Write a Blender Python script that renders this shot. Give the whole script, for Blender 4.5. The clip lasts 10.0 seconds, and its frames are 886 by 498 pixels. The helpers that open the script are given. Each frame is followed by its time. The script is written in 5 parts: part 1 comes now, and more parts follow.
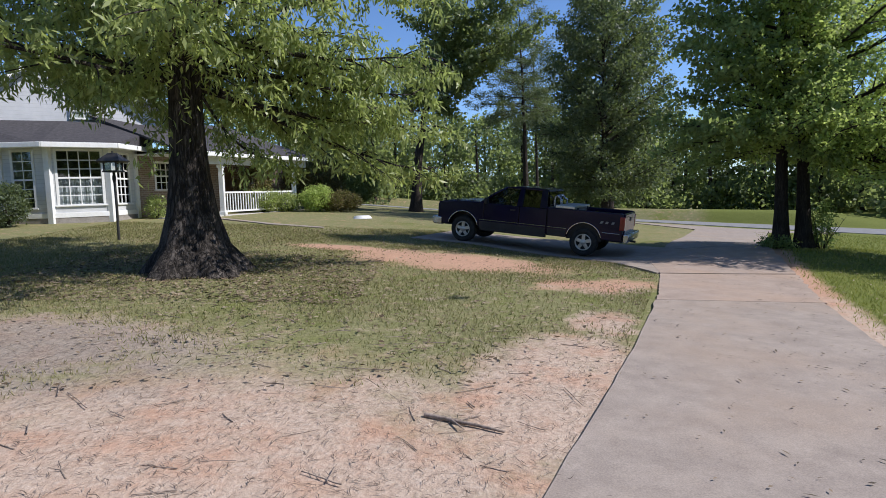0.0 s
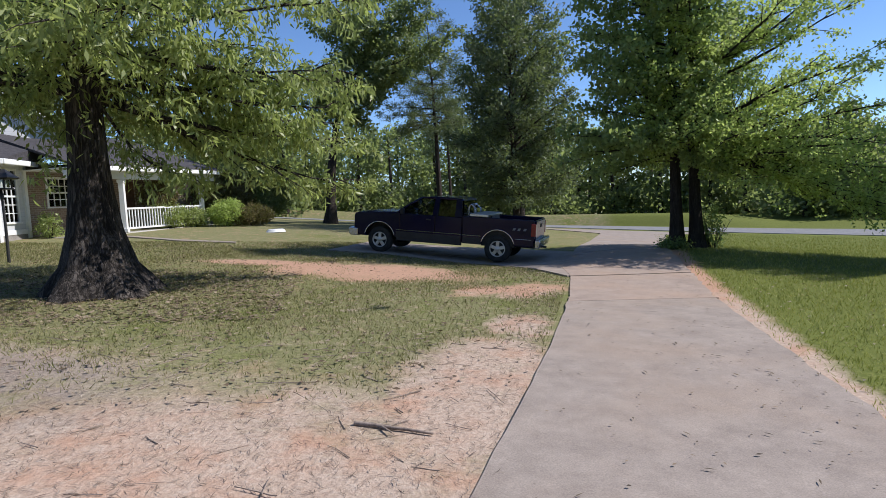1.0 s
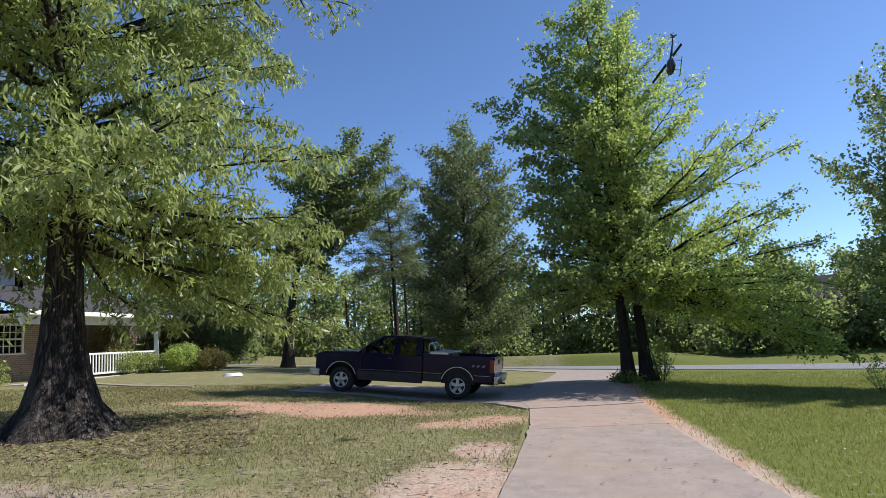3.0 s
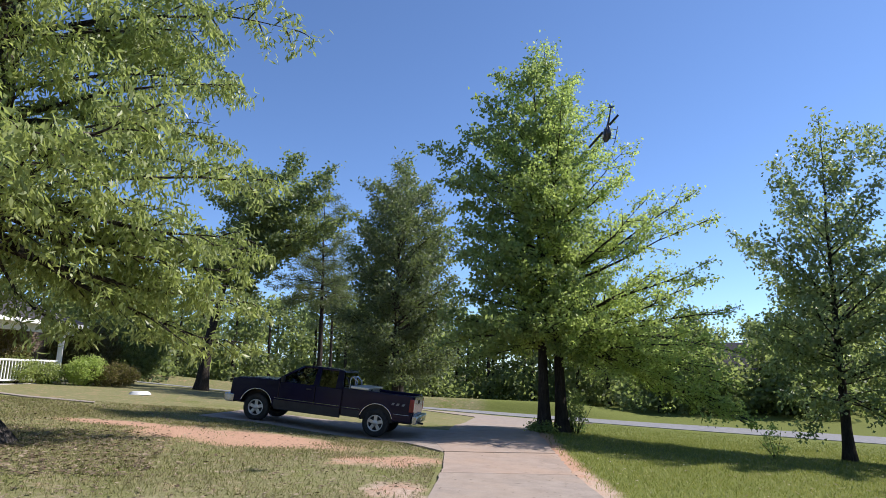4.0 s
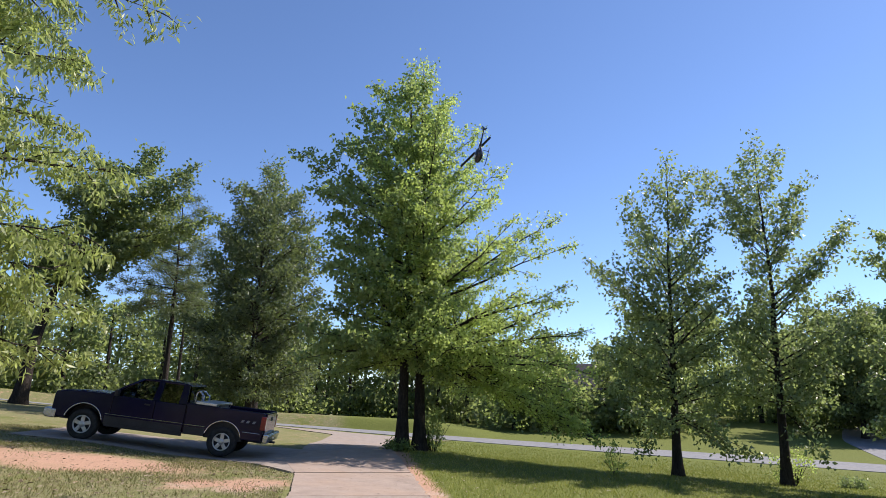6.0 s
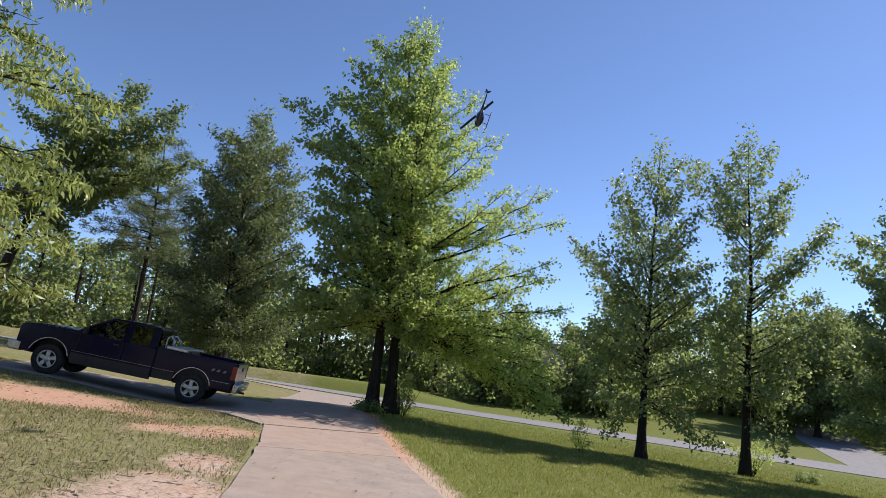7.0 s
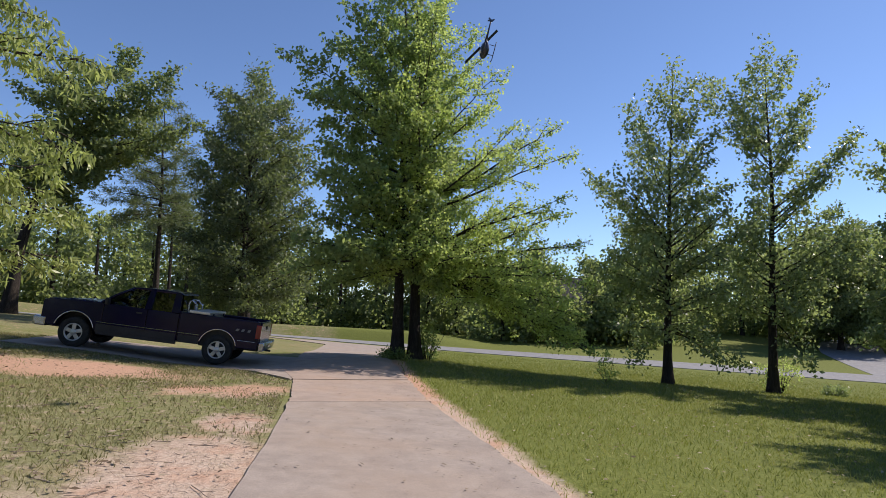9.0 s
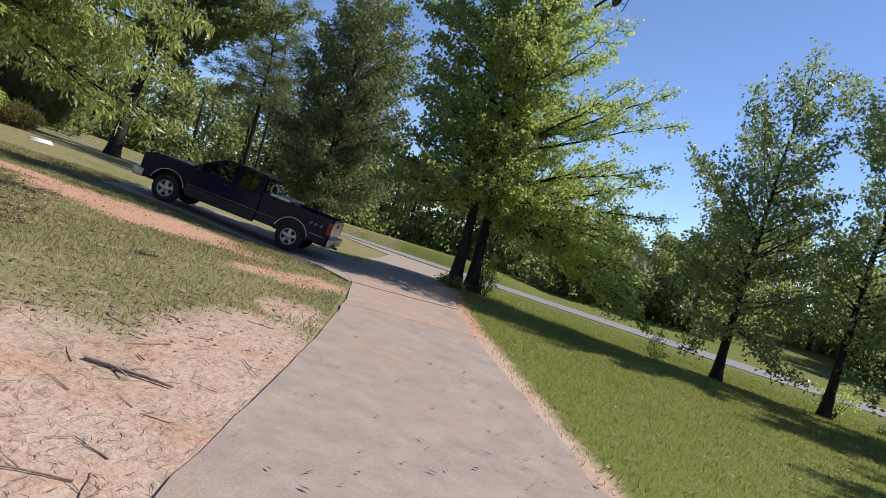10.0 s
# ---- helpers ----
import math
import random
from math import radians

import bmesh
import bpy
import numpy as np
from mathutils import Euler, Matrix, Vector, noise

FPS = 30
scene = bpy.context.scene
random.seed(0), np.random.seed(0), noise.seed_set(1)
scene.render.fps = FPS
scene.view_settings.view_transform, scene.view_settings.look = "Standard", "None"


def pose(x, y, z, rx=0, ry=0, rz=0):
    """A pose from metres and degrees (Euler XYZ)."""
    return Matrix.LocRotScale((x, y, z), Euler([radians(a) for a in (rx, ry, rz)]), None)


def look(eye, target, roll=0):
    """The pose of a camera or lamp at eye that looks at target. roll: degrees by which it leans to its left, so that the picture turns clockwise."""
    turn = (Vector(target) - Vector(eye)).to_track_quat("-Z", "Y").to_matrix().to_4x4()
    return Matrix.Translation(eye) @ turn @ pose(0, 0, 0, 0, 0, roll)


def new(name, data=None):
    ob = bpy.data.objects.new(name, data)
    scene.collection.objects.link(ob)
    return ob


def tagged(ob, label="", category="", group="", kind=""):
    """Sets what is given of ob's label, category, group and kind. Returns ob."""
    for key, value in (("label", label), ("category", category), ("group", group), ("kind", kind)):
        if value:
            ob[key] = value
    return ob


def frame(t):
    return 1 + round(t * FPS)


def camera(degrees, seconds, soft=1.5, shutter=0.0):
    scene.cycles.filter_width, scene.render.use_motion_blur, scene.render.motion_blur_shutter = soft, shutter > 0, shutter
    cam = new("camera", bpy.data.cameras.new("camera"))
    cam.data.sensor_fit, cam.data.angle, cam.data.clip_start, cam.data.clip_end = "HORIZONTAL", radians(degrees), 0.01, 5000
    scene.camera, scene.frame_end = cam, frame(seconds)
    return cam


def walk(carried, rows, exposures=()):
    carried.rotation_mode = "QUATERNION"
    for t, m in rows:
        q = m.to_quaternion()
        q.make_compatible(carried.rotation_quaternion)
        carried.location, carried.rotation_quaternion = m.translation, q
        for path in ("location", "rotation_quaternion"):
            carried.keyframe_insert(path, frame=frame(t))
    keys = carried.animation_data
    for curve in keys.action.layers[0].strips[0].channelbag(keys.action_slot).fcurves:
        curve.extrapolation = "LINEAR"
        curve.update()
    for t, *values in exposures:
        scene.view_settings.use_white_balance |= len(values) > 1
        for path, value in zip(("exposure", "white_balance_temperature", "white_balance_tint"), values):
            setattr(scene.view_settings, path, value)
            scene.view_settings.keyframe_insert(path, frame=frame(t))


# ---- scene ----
LENS = 71.3
cam = camera(LENS, 10.0, soft=0.8, shutter=0.0)
PATH = [
    (0, (0.072, 0.289, 1.616), (0.056, 2.28, 1.43), -1.8),
    (0.5, (-0.019, 0.212, 1.625), (0.13, 2.196, 1.424), -3.2),
    (1, (0.007, 0.13, 1.635), (0.265, 2.106, 1.469), -3.0),
    (1.5, (0.046, 0.083, 1.634), (0.311, 2.061, 1.505), -5.2),
    (2, (0.055, -0.047, 1.621), (0.257, 1.943, 1.658), -6.8),
    (2.5, (-0.057, -0.337, 1.512), (0.23, 1.635, 1.682), -7.5),
    (2.7, (-0.154, -0.424, 1.479), (0.186, 1.533, 1.711), -6.4),
    (3.8, (-0.331, -0.768, 1.432), (0.253, 1.108, 1.81), 1.6),
    (4, (-0.275, -0.71, 1.468), (0.351, 1.147, 1.87), 0.8),
    (4.5, (-0.249, -0.667, 1.472), (0.457, 1.154, 1.905), 0.3),
    (5, (-0.263, -0.765, 1.531), (0.484, 1.018, 2.047), 1.4),
    (5.5, (-0.096, -0.702, 1.522), (0.837, 0.972, 2.093), -0.2),
    (5.7, (-0.084, -0.615, 1.527), (0.889, 1.053, 2.05), 0.1),
    (6.8, (-0.152, -0.206, 1.357), (0.903, 1.446, 1.757), 5.3),
    (7, (-0.118, -0.162, 1.393), (0.953, 1.486, 1.765), 6.3),
    (7.5, (-0.108, -0.104, 1.419), (0.937, 1.57, 1.744), 10.1),
    (8, (-0.101, -0.096, 1.413), (0.956, 1.572, 1.731), 7.7),
    (8.5, (-0.06, 0.026, 1.4), (1.011, 1.698, 1.637), 2.4),
    (9, (-0.034, 0.091, 1.391), (1.028, 1.775, 1.583), 1.8),
    (9.5, (-0.065, 0.096, 1.405), (0.906, 1.843, 1.461), 11.0),
    (10, (-0.071, 0.092, 1.467), (0.824, 1.879, 1.404), 15.6),
]
walk(cam, [(t, look(eye, aim, roll)) for t, eye, aim, roll in PATH],
     exposures=[(0.0, 0.47, 6300, 13), (2.5, 0.55, 6400, 13), (4.0, 0.78, 6550, 14), (5.5, 0.87, 6700, 15), (7.0, 0.63, 6850, 17), (8.5, 0.49, 6900, 17), (10.0, 0.56, 6900, 16)])

# ---- light: clear sky, high sun from the right ----
SUN_AZ, SUN_EL = 96.0, 45.0
world = bpy.data.worlds.new("sky_world")
scene.world = world
world.use_nodes = True
wn = world.node_tree
sky = wn.nodes.new("ShaderNodeTexSky")
sky.sky_type, sky.sun_disc = 'NISHITA', False
sky.sun_elevation, sky.sun_rotation = radians(SUN_EL), radians(SUN_AZ)
sky.air_density, sky.dust_density, sky.ozone_density = 0.75, 0.08, 7.0
wn.links.new(sky.outputs[0], wn.nodes["Background"].inputs[0])
wn.nodes["Background"].inputs[1].default_value = 0.118
sun = new("sun", bpy.data.lights.new("sun", 'SUN'))
sun.data.energy, sun.data.angle, sun.data.color = 4.0, radians(0.53), (1.0, 0.965, 0.915)
sdir = Vector((math.sin(radians(SUN_AZ)) * math.cos(radians(SUN_EL)), math.cos(radians(SUN_AZ)) * math.cos(radians(SUN_EL)), math.sin(radians(SUN_EL))))
sun.matrix_world = look(sdir * 60, (0, 0, 0))


# ---- materials ----
class Nodes:
    """Short way to write a node material."""

    def __init__(self, name):
        self.mat = bpy.data.materials.new(name)
        self.mat.use_nodes = True
        self.t = self.mat.node_tree
        self.bsdf = self.t.nodes["Principled BSDF"]
        self.out = self.t.nodes["Material Output"]

    def n(self, kind):
        return self.t.nodes.new(kind)

    def put(self, socket, v):
        if hasattr(v, "is_linked"):
            self.t.links.new(v, socket)
        else:
            socket.default_value = v

    def math(self, op, a, b=0.0, c=None):
        m = self.n("ShaderNodeMath")
        m.operation = op
        self.put(m.inputs[0], a), self.put(m.inputs[1], b)
        if c is not None:
            self.put(m.inputs[2], c)
        return m.outputs[0]

    def noise(self, scale, detail=4, rough=0.55, vec=None, out=0, dist=0.0):
        m = self.n("ShaderNodeTexNoise")
        m.inputs["Scale"].default_value, m.inputs["Detail"].default_value = scale, detail
        m.inputs["Roughness"].default_value, m.inputs["Distortion"].default_value = rough, dist
        if vec is not None:
            self.t.links.new(vec, m.inputs["Vector"])
        return m.outputs[out]

    def coords(self, which="Object", scale=None):
        o = self.n("ShaderNodeTexCoord").outputs[which]
        if scale:
            mp = self.n("ShaderNodeMapping")
            mp.inputs["Scale"].default_value = scale
            self.t.links.new(o, mp.inputs["Vector"])
            o = mp.outputs[0]
        return o

    def pos(self):
        return self.n("ShaderNodeNewGeometry").outputs["Position"]

    def xyz(self, vec):
        m = self.n("ShaderNodeSeparateXYZ")
        self.t.links.new(vec, m.inputs[0])
        return m.outputs

    def ramp(self, fac, stops):
        m = self.n("ShaderNodeValToRGB")
        el = m.color_ramp.elements
        while len(el) < len(stops):
            el.new(0.5)
        for e, (p, c) in zip(el, stops):
            e.position, e.color = p, (*c, 1) if len(c) == 3 else c
        self.put(m.inputs[0], fac)
        return m.outputs[0]

    def step(self, v, lo, hi):
        m = self.n("ShaderNodeMapRange")
        m.interpolation_type = 'SMOOTHSTEP'
        self.put(m.inputs[0], v)
        m.inputs[1].default_value, m.inputs[2].default_value = lo, hi
        return m.outputs[0]

    def mix(self, f, a, b, mode='MIX'):
        m = self.n("ShaderNodeMix")
        m.data_type, m.blend_type = 'RGBA', mode
        self.put(m.inputs[0], f)
        for s, v in ((m.inputs[6], a), (m.inputs[7], b)):
            self.put(s, v if hasattr(v, "is_linked") else (*v, 1))
        return m.outputs[2]

    def bump(self, h, strength=0.4, dist=0.02):
        m = self.n("ShaderNodeBump")
        m.inputs["Strength"].default_value, m.inputs["Distance"].default_value = strength, dist
        self.t.links.new(h, m.inputs["Height"])
        self.t.links.new(m.outputs[0], self.bsdf.inputs["Normal"])

    def done(self, color, rough=0.8, metal=0.0, spec=0.5, coat=0.0):
        b = self.bsdf
        self.put(b.inputs["Base Color"], color if hasattr(color, "is_linked") else (*color, 1))
        self.put(b.inputs["Roughness"], rough)
        b.inputs["Metallic"].default_value = metal
        b.inputs["Specular IOR Level"].default_value = spec
        b.inputs["Coat Weight"].default_value = coat
        b.inputs["Coat Roughness"].default_value = 0.04
        return self.mat


def speckled(name, a, b, scale, rough=0.8, bump=0.0, metal=0.0, stops=(0.35, 0.65), spec=0.5, coat=0.0, stretch=None, fine=6.0):
    m = Nodes(name)
    v = m.coords("Object", stretch)
    c = m.ramp(m.noise(scale, 6, 0.6, v), [(stops[0], a), (stops[1], b)])
    f = m.noise(scale * fine, 3, 0.6, v)
    c = m.mix(0.25, c, m.ramp(f, [(0.3, (0.25, 0.25, 0.25)), (0.7, (0.75, 0.75, 0.75))]), 'OVERLAY')
    if bump:
        m.bump(f, bump, 0.01)
    return m.done(c, rough, metal, spec, coat)


def leaf_mat(name, dark, light, trans=0.45, rough=0.45, spec=0.35):
    """Leaf with light passing through it, each leaf of its own tint."""
    m = Nodes(name)
    g = m.n("ShaderNodeNewGeometry")
    big = m.noise(0.55, 3, 0.5, g.outputs["Position"])
    f = m.math('ADD', m.math('MULTIPLY', g.outputs["Random Per Island"], 0.6), m.math('MULTIPLY', big, 0.5))
    c = m.ramp(f, [(0.15, dark), (0.9, light)])
    m.done(c, rough, 0, spec)
    tr = m.n("ShaderNodeBsdfTranslucent")
    m.t.links.new(m.mix(0.45, c, (0.42, 0.53, 0.11)), tr.inputs[0])
    mx = m.n("ShaderNodeMixShader")
    mx.inputs[0].default_value = trans
    m.t.links.new(m.bsdf.outputs[0], mx.inputs[1])
    m.t.links.new(tr.outputs[0], mx.inputs[2])
    m.t.links.new(mx.outputs[0], m.out.inputs[0])
    return m.mat


def bark_mat(name, a, b, scale=9.0):
    m = Nodes(name)
    v = m.coords("Object", (1, 1, 0.13))
    warp = m.n("ShaderNodeVectorMath")
    warp.operation = 'MULTIPLY_ADD'
    m.t.links.new(m.noise(scale * 1.6, 4, 0.6, v, 1), warp.inputs[0])
    warp.inputs[1].default_value = (0.22, 0.22, 0.22)
    m.t.links.new(v, warp.inputs[2])
    v = warp.outputs[0]
    n1 = m.noise(scale, 6, 0.65, v, dist=1.2)
    vo = m.n("ShaderNodeTexVoronoi")
    vo.feature = 'DISTANCE_TO_EDGE'
    vo.inputs["Scale"].default_value = scale * 2.2
    m.t.links.new(v, vo.inputs["Vector"])
    plates = m.step(m.math('ADD', vo.outputs[0], m.math('MULTIPLY', m.noise(scale * 3, 3, 0.6, v), 0.30)), 0.08, 0.34)
    c = m.mix(plates, [q * 0.75 for q in a], m.ramp(n1, [(0.40, a), (0.64, b)]))
    m.bump(m.math('ADD', plates, m.math('MULTIPLY', n1, 0.6)), 0.9, 0.03)
    return m.done(c, 0.9, 0, 0.2)


def glass_material(name, tint, mix):
    m = Nodes(name)
    tr, gl, mx = m.n("ShaderNodeBsdfTransparent"), m.n("ShaderNodeBsdfGlossy"), m.n("ShaderNodeMixShader")
    tr.inputs[0].default_value = (*tint, 1)
    gl.inputs["Roughness"].default_value = 0.03
    fr = m.n("ShaderNodeFresnel")
    fr.inputs[0].default_value = 1.5
    m.put(mx.inputs[0], m.math('ADD', fr.outputs[0], mix))
    m.t.links.new(tr.outputs[0], mx.inputs[1])
    m.t.links.new(gl.outputs[0], mx.inputs[2])
    m.t.links.new(mx.outputs[0], m.out.inputs[0])
    return m.mat


# ---- lie of the land ----
LAND = (-0.033508, 0.004479, -0.0026416, -0.002001, 0.00075252, 0.0018492, 0.0035993, 0.0015034, -0.0010634)


def gz(x, y):
    """Height of the ground: a gentle slope from the house down to the road."""
    X, Y = 50 * np.tanh(np.asarray(x, float) / 50), 50 * np.tanh(np.asarray(y, float) / 50)
    terms = (X, Y, X * Y, X * X, Y * Y, X ** 3 / 50, X * X * Y / 50, X * Y * Y / 50, Y ** 3 / 50)
    x, y = np.asarray(x, float), np.asarray(y, float)
    pad = 0.04 * np.exp(-((x - 0.5) ** 2 + (y - 18.0) ** 2) / 5.0) - 0.16 * np.exp(-((x - 3.8) ** 2 + (y - 16.6) ** 2) / 5.0) - 0.06 * np.exp(-((x - 2.2) ** 2 + (y - 17.4) ** 2) / 10.0)
    rise = 0.30 * np.exp(-((x - 9.3) ** 2 + (y - 16.9) ** 2) / 14.0) + 0.24 * np.exp(-((x - 18.2) ** 2 + (y - 12.0) ** 2) / 45.0) + 0.28 * np.exp(-((x + 1.4) ** 2 + (y - 31.0) ** 2) / 60.0)
    return sum(k * t for k, t in zip(LAND, terms)) + pad + rise


def gzf(x, y):
    return float(gz(x, y))


# ---- mesh helpers ----
def mesh_of(name, verts, faces, mats, smooth=False):
    me = bpy.data.meshes.new(name)
    me.from_pydata([tuple(v) for v in verts], [], faces)
    for m in (mats if isinstance(mats, (list, tuple)) else [mats]):
        me.materials.append(m)
    if smooth:
        me.shade_smooth()
    me.update()
    return me


def quads(name, v, mat, per=4):
    """A mesh of loose quads (or triangles) from an array, quick for very many."""
    v = np.asarray(v, np.float32).reshape(-1, 3)
    n = len(v)
    me = bpy.data.meshes.new(name)
    me.vertices.add(n), me.loops.add(n), me.polygons.add(n // per)
    me.vertices.foreach_set("co", v.ravel())
    me.loops.foreach_set("vertex_index", np.arange(n, dtype=np.int32))
    me.polygons.foreach_set("loop_start", np.arange(0, n, per, dtype=np.int32))
    me.materials.append(mat)
    me.update(calc_edges=True)
    return me


def part(name, me, parent, label=""):
    """Links a mesh (or a bmesh with its material) as one part under a thing."""
    ob = new(name, me)
    ob.parent = parent
    if label:
        ob["label"] = label
    return ob


def bm_part(name, bm, mat, parent, label="", smooth=False):
    me = bpy.data.meshes.new(name)
    bm.to_mesh(me)
    bm.free()
    for m in (mat if isinstance(mat, (list, tuple)) else [mat]):
        me.materials.append(m)
    if smooth:
        me.shade_smooth()
    return part(name, me, parent, label)


def thing(name, label, category, m=None, group="", kind=""):
    ob = new(name)
    ob.empty_display_size = 0.2
    if m is not None:
        ob.matrix_basis = m
    return tagged(ob, label, category, group, kind)


def add_box(bm, x0, y0, z0, x1, y1, z1, bevel=0.0):
    r = bmesh.ops.create_cube(bm, size=1.0, matrix=Matrix.Translation(((x0 + x1) / 2, (y0 + y1) / 2, (z0 + z1) / 2)) @ Matrix.Diagonal((abs(x1 - x0), abs(y1 - y0), abs(z1 - z0), 1)))
    if bevel:
        edges = list({e for v in r["verts"] for e in v.link_edges})
        bmesh.ops.bevel(bm, geom=edges, offset=bevel, segments=2, affect='EDGES', profile=0.6)
    return r["verts"]


def box(x0, y0, z0, x1, y1, z1, bevel=0.0):
    bm = bmesh.new()
    add_box(bm, x0, y0, z0, x1, y1, z1, bevel)
    return bm


def tube_arrays(paths, sides=7):
    """Tapered tubes along (points, radii): vertices and faces."""
    V, F = [], []
    for pts, rad in paths:
        pts = np.asarray(pts, float)
        tan = np.gradient(pts, axis=0)
        tan /= np.linalg.norm(tan, axis=1)[:, None] + 1e-9
        ref = np.array([0.31, 0.95, 0.05]) if abs(tan[0][1]) < 0.8 else np.array([0.95, 0.1, 0.3])
        a = np.cross(tan, ref)
        a /= np.linalg.norm(a, axis=1)[:, None] + 1e-9
        b = np.cross(tan, a)
        base, k = len(V), sides
        ang = np.linspace(0, 2 * np.pi, k, endpoint=False)
        for i in range(len(pts)):
            for q in ang:
                V.append(pts[i] + rad[i] * (np.cos(q) * a[i] + np.sin(q) * b[i]))
        for i in range(len(pts) - 1):
            for q in range(k):
                r0, r1 = base + i * k, base + (i + 1) * k
                F.append((r0 + q, r0 + (q + 1) % k, r1 + (q + 1) % k, r1 + q))
        V.append(pts[-1])
        F += [(base + (len(pts) - 1) * k + q, base + (len(pts) - 1) * k + (q + 1) % k, len(V) - 1) for q in range(k)]
    return V, F


def tube(name, paths, mat, parent, sides=8, label=""):
    V, F = tube_arrays(paths, sides)
    return part(name, mesh_of(name, V, F, mat, True), parent, label)


# ---- ground, drive, road ----
# bare soil: centre x, y, half width, half length, turn in degrees, soft edge
SOIL = ((-1.9, 2.6, 3.6, 3.3, 0, 0.7), (-5.5, 1.0, 4.0, 4.0, 0, 0.8), (0.9, 5.2, 0.8, 2.2, -20, 0.9), (0.1, 13.6, 2.6, 1.5, -30, 1.0),
        (2.6, 10.6, 1.15, 0.75, 20, 1.3), (1.9, 7.7, 0.45, 0.8, -20, 1.5), (-2.4, 15.3, 1.4, 0.6, -20, 1.5), (-4.9, 6.2, 3.0, 1.4, 0, 1.2))


def soil_amount(x, y):
    """How bare the soil is, 0 to 1, at places given as arrays."""
    wob = 0.25 * np.sin(x * 2.3 + 1.3 * np.sin(y * 1.7)) + 0.2 * np.sin(y * 3.1 + x * 1.1)
    best = np.zeros_like(x)
    for cx, cy, rx, ry, a, soft in SOIL:
        ca, sa = np.cos(radians(a)), np.sin(radians(a))
        u, v = (x - cx) * ca + (y - cy) * sa, -(x - cx) * sa + (y - cy) * ca
        best = np.maximum(best, np.clip((1 - (u / rx) ** 2 - (v / ry) ** 2 + wob * soft) / soft + 0.3, 0, 1))
    return best


def ground_material():
    m = Nodes("lawn_and_soil")
    p = m.pos()
    x, y, z = m.xyz(p)
    n_mid, n_fine, n_big = m.noise(1.6, 5, 0.6, p), m.noise(22, 4, 0.65, p), m.noise(0.25, 3, 0.5, p)
    wob = m.math('MULTIPLY', m.math('SUBTRACT', m.noise(1.3, 7, 0.75, p), 0.5), 2.4)
    bare = None
    for cx, cy, rx, ry, a, soft in SOIL:
        ca, sa = math.cos(radians(a)), math.sin(radians(a))
        dx, dy = m.math('SUBTRACT', x, cx), m.math('SUBTRACT', y, cy)
        u = m.math('ADD', m.math('MULTIPLY', dx, ca / rx), m.math('MULTIPLY', dy, sa / rx))
        v = m.math('ADD', m.math('MULTIPLY', dx, -sa / ry), m.math('MULTIPLY', dy, ca / ry))
        r = m.math('SUBTRACT', 1.0, m.math('ADD', m.math('MULTIPLY', u, u), m.math('MULTIPLY', v, v)))
        e = m.step(m.math('ADD', r, m.math('MULTIPLY', wob, soft * 1.3)), -0.5, 0.7)
        bare = e if bare is None else m.math('MAXIMUM', bare, e)
    # crumbs of soil showing through the thin lawn west of the drive
    west = m.step(m.math('SUBTRACT', m.math('MULTIPLY', y, 0.404), x), -1.2, 0.6)
    thin = m.math('MULTIPLY', west, m.step(m.noise(3.5, 6, 0.75, p), 0.50, 0.72))
    bare = m.math('MAXIMUM', bare, m.math('MULTIPLY', thin, 0.8))
    side = m.math('SUBTRACT', x, m.math('ADD', m.math('MULTIPLY', y, 0.4023), 1.97))
    rim = m.step(m.math('ADD', side, m.math('MULTIPLY', wob, 0.28)), 0.5, 0.2)
    bare = m.math('MAXIMUM', bare, m.math('MULTIPLY', m.math('MULTIPLY', rim, m.step(side, -0.3, 0.0)), m.step(y, 17.5, 15.5)))
    red = m.step(m.math('ADD', n_mid, m.math('MULTIPLY', m.step(y, 9, 12), 0.40)), 0.43, 0.73)
    sand = m.ramp(n_fine, [(0.25, (0.34, 0.25, 0.19)), (0.5, (0.44, 0.335, 0.26)), (0.8, (0.54, 0.44, 0.36))])
    clay = m.ramp(n_fine, [(0.25, (0.36, 0.21, 0.14)), (0.6, (0.47, 0.29, 0.20)), (0.85, (0.56, 0.38, 0.28))])
    soil = m.mix(red, sand, clay)
    straw = m.step(m.noise(60, 3, 0.7, m.coords("Object", (1, 0.35, 1)), dist=1.5), 0.56, 0.70)
    soil = m.mix(m.math('MULTIPLY', straw, 0.2), soil, (0.20, 0.15, 0.11))
    mu, mv = m.math('DIVIDE', m.math('ADD', x, 4.9), 3.3), m.math('DIVIDE', m.math('SUBTRACT', y, 6.0), 1.7)
    mould = m.math('SUBTRACT', 1.0, m.math('ADD', m.math('MULTIPLY', mu, mu), m.math('MULTIPLY', mv, mv)))
    mould = m.step(m.math('ADD', mould, m.math('MULTIPLY', wob, 0.9)), -0.2, 0.9)
    soil = m.mix(m.math('MULTIPLY', mould, 0.75), soil, m.ramp(n_fine, [(0.25, (0.15, 0.13, 0.11)), (0.75, (0.30, 0.265, 0.225))]))
    bare = m.math('MAXIMUM', bare, m.math('MULTIPLY', mould, 0.6))
    lush = m.ramp(n_fine, [(0.2, (0.065, 0.085, 0.015)), (0.55, (0.135, 0.155, 0.034)), (0.85, (0.21, 0.215, 0.07))])
    dry = m.ramp(n_fine, [(0.2, (0.11, 0.115, 0.045)), (0.55, (0.20, 0.195, 0.09)), (0.85, (0.32, 0.28, 0.17))])
    grass = m.mix(m.math('MULTIPLY', west, m.step(m.math('ADD', n_mid, n_big), 0.60, 1.05)), lush, dry)
    c = m.mix(bare, grass, soil)
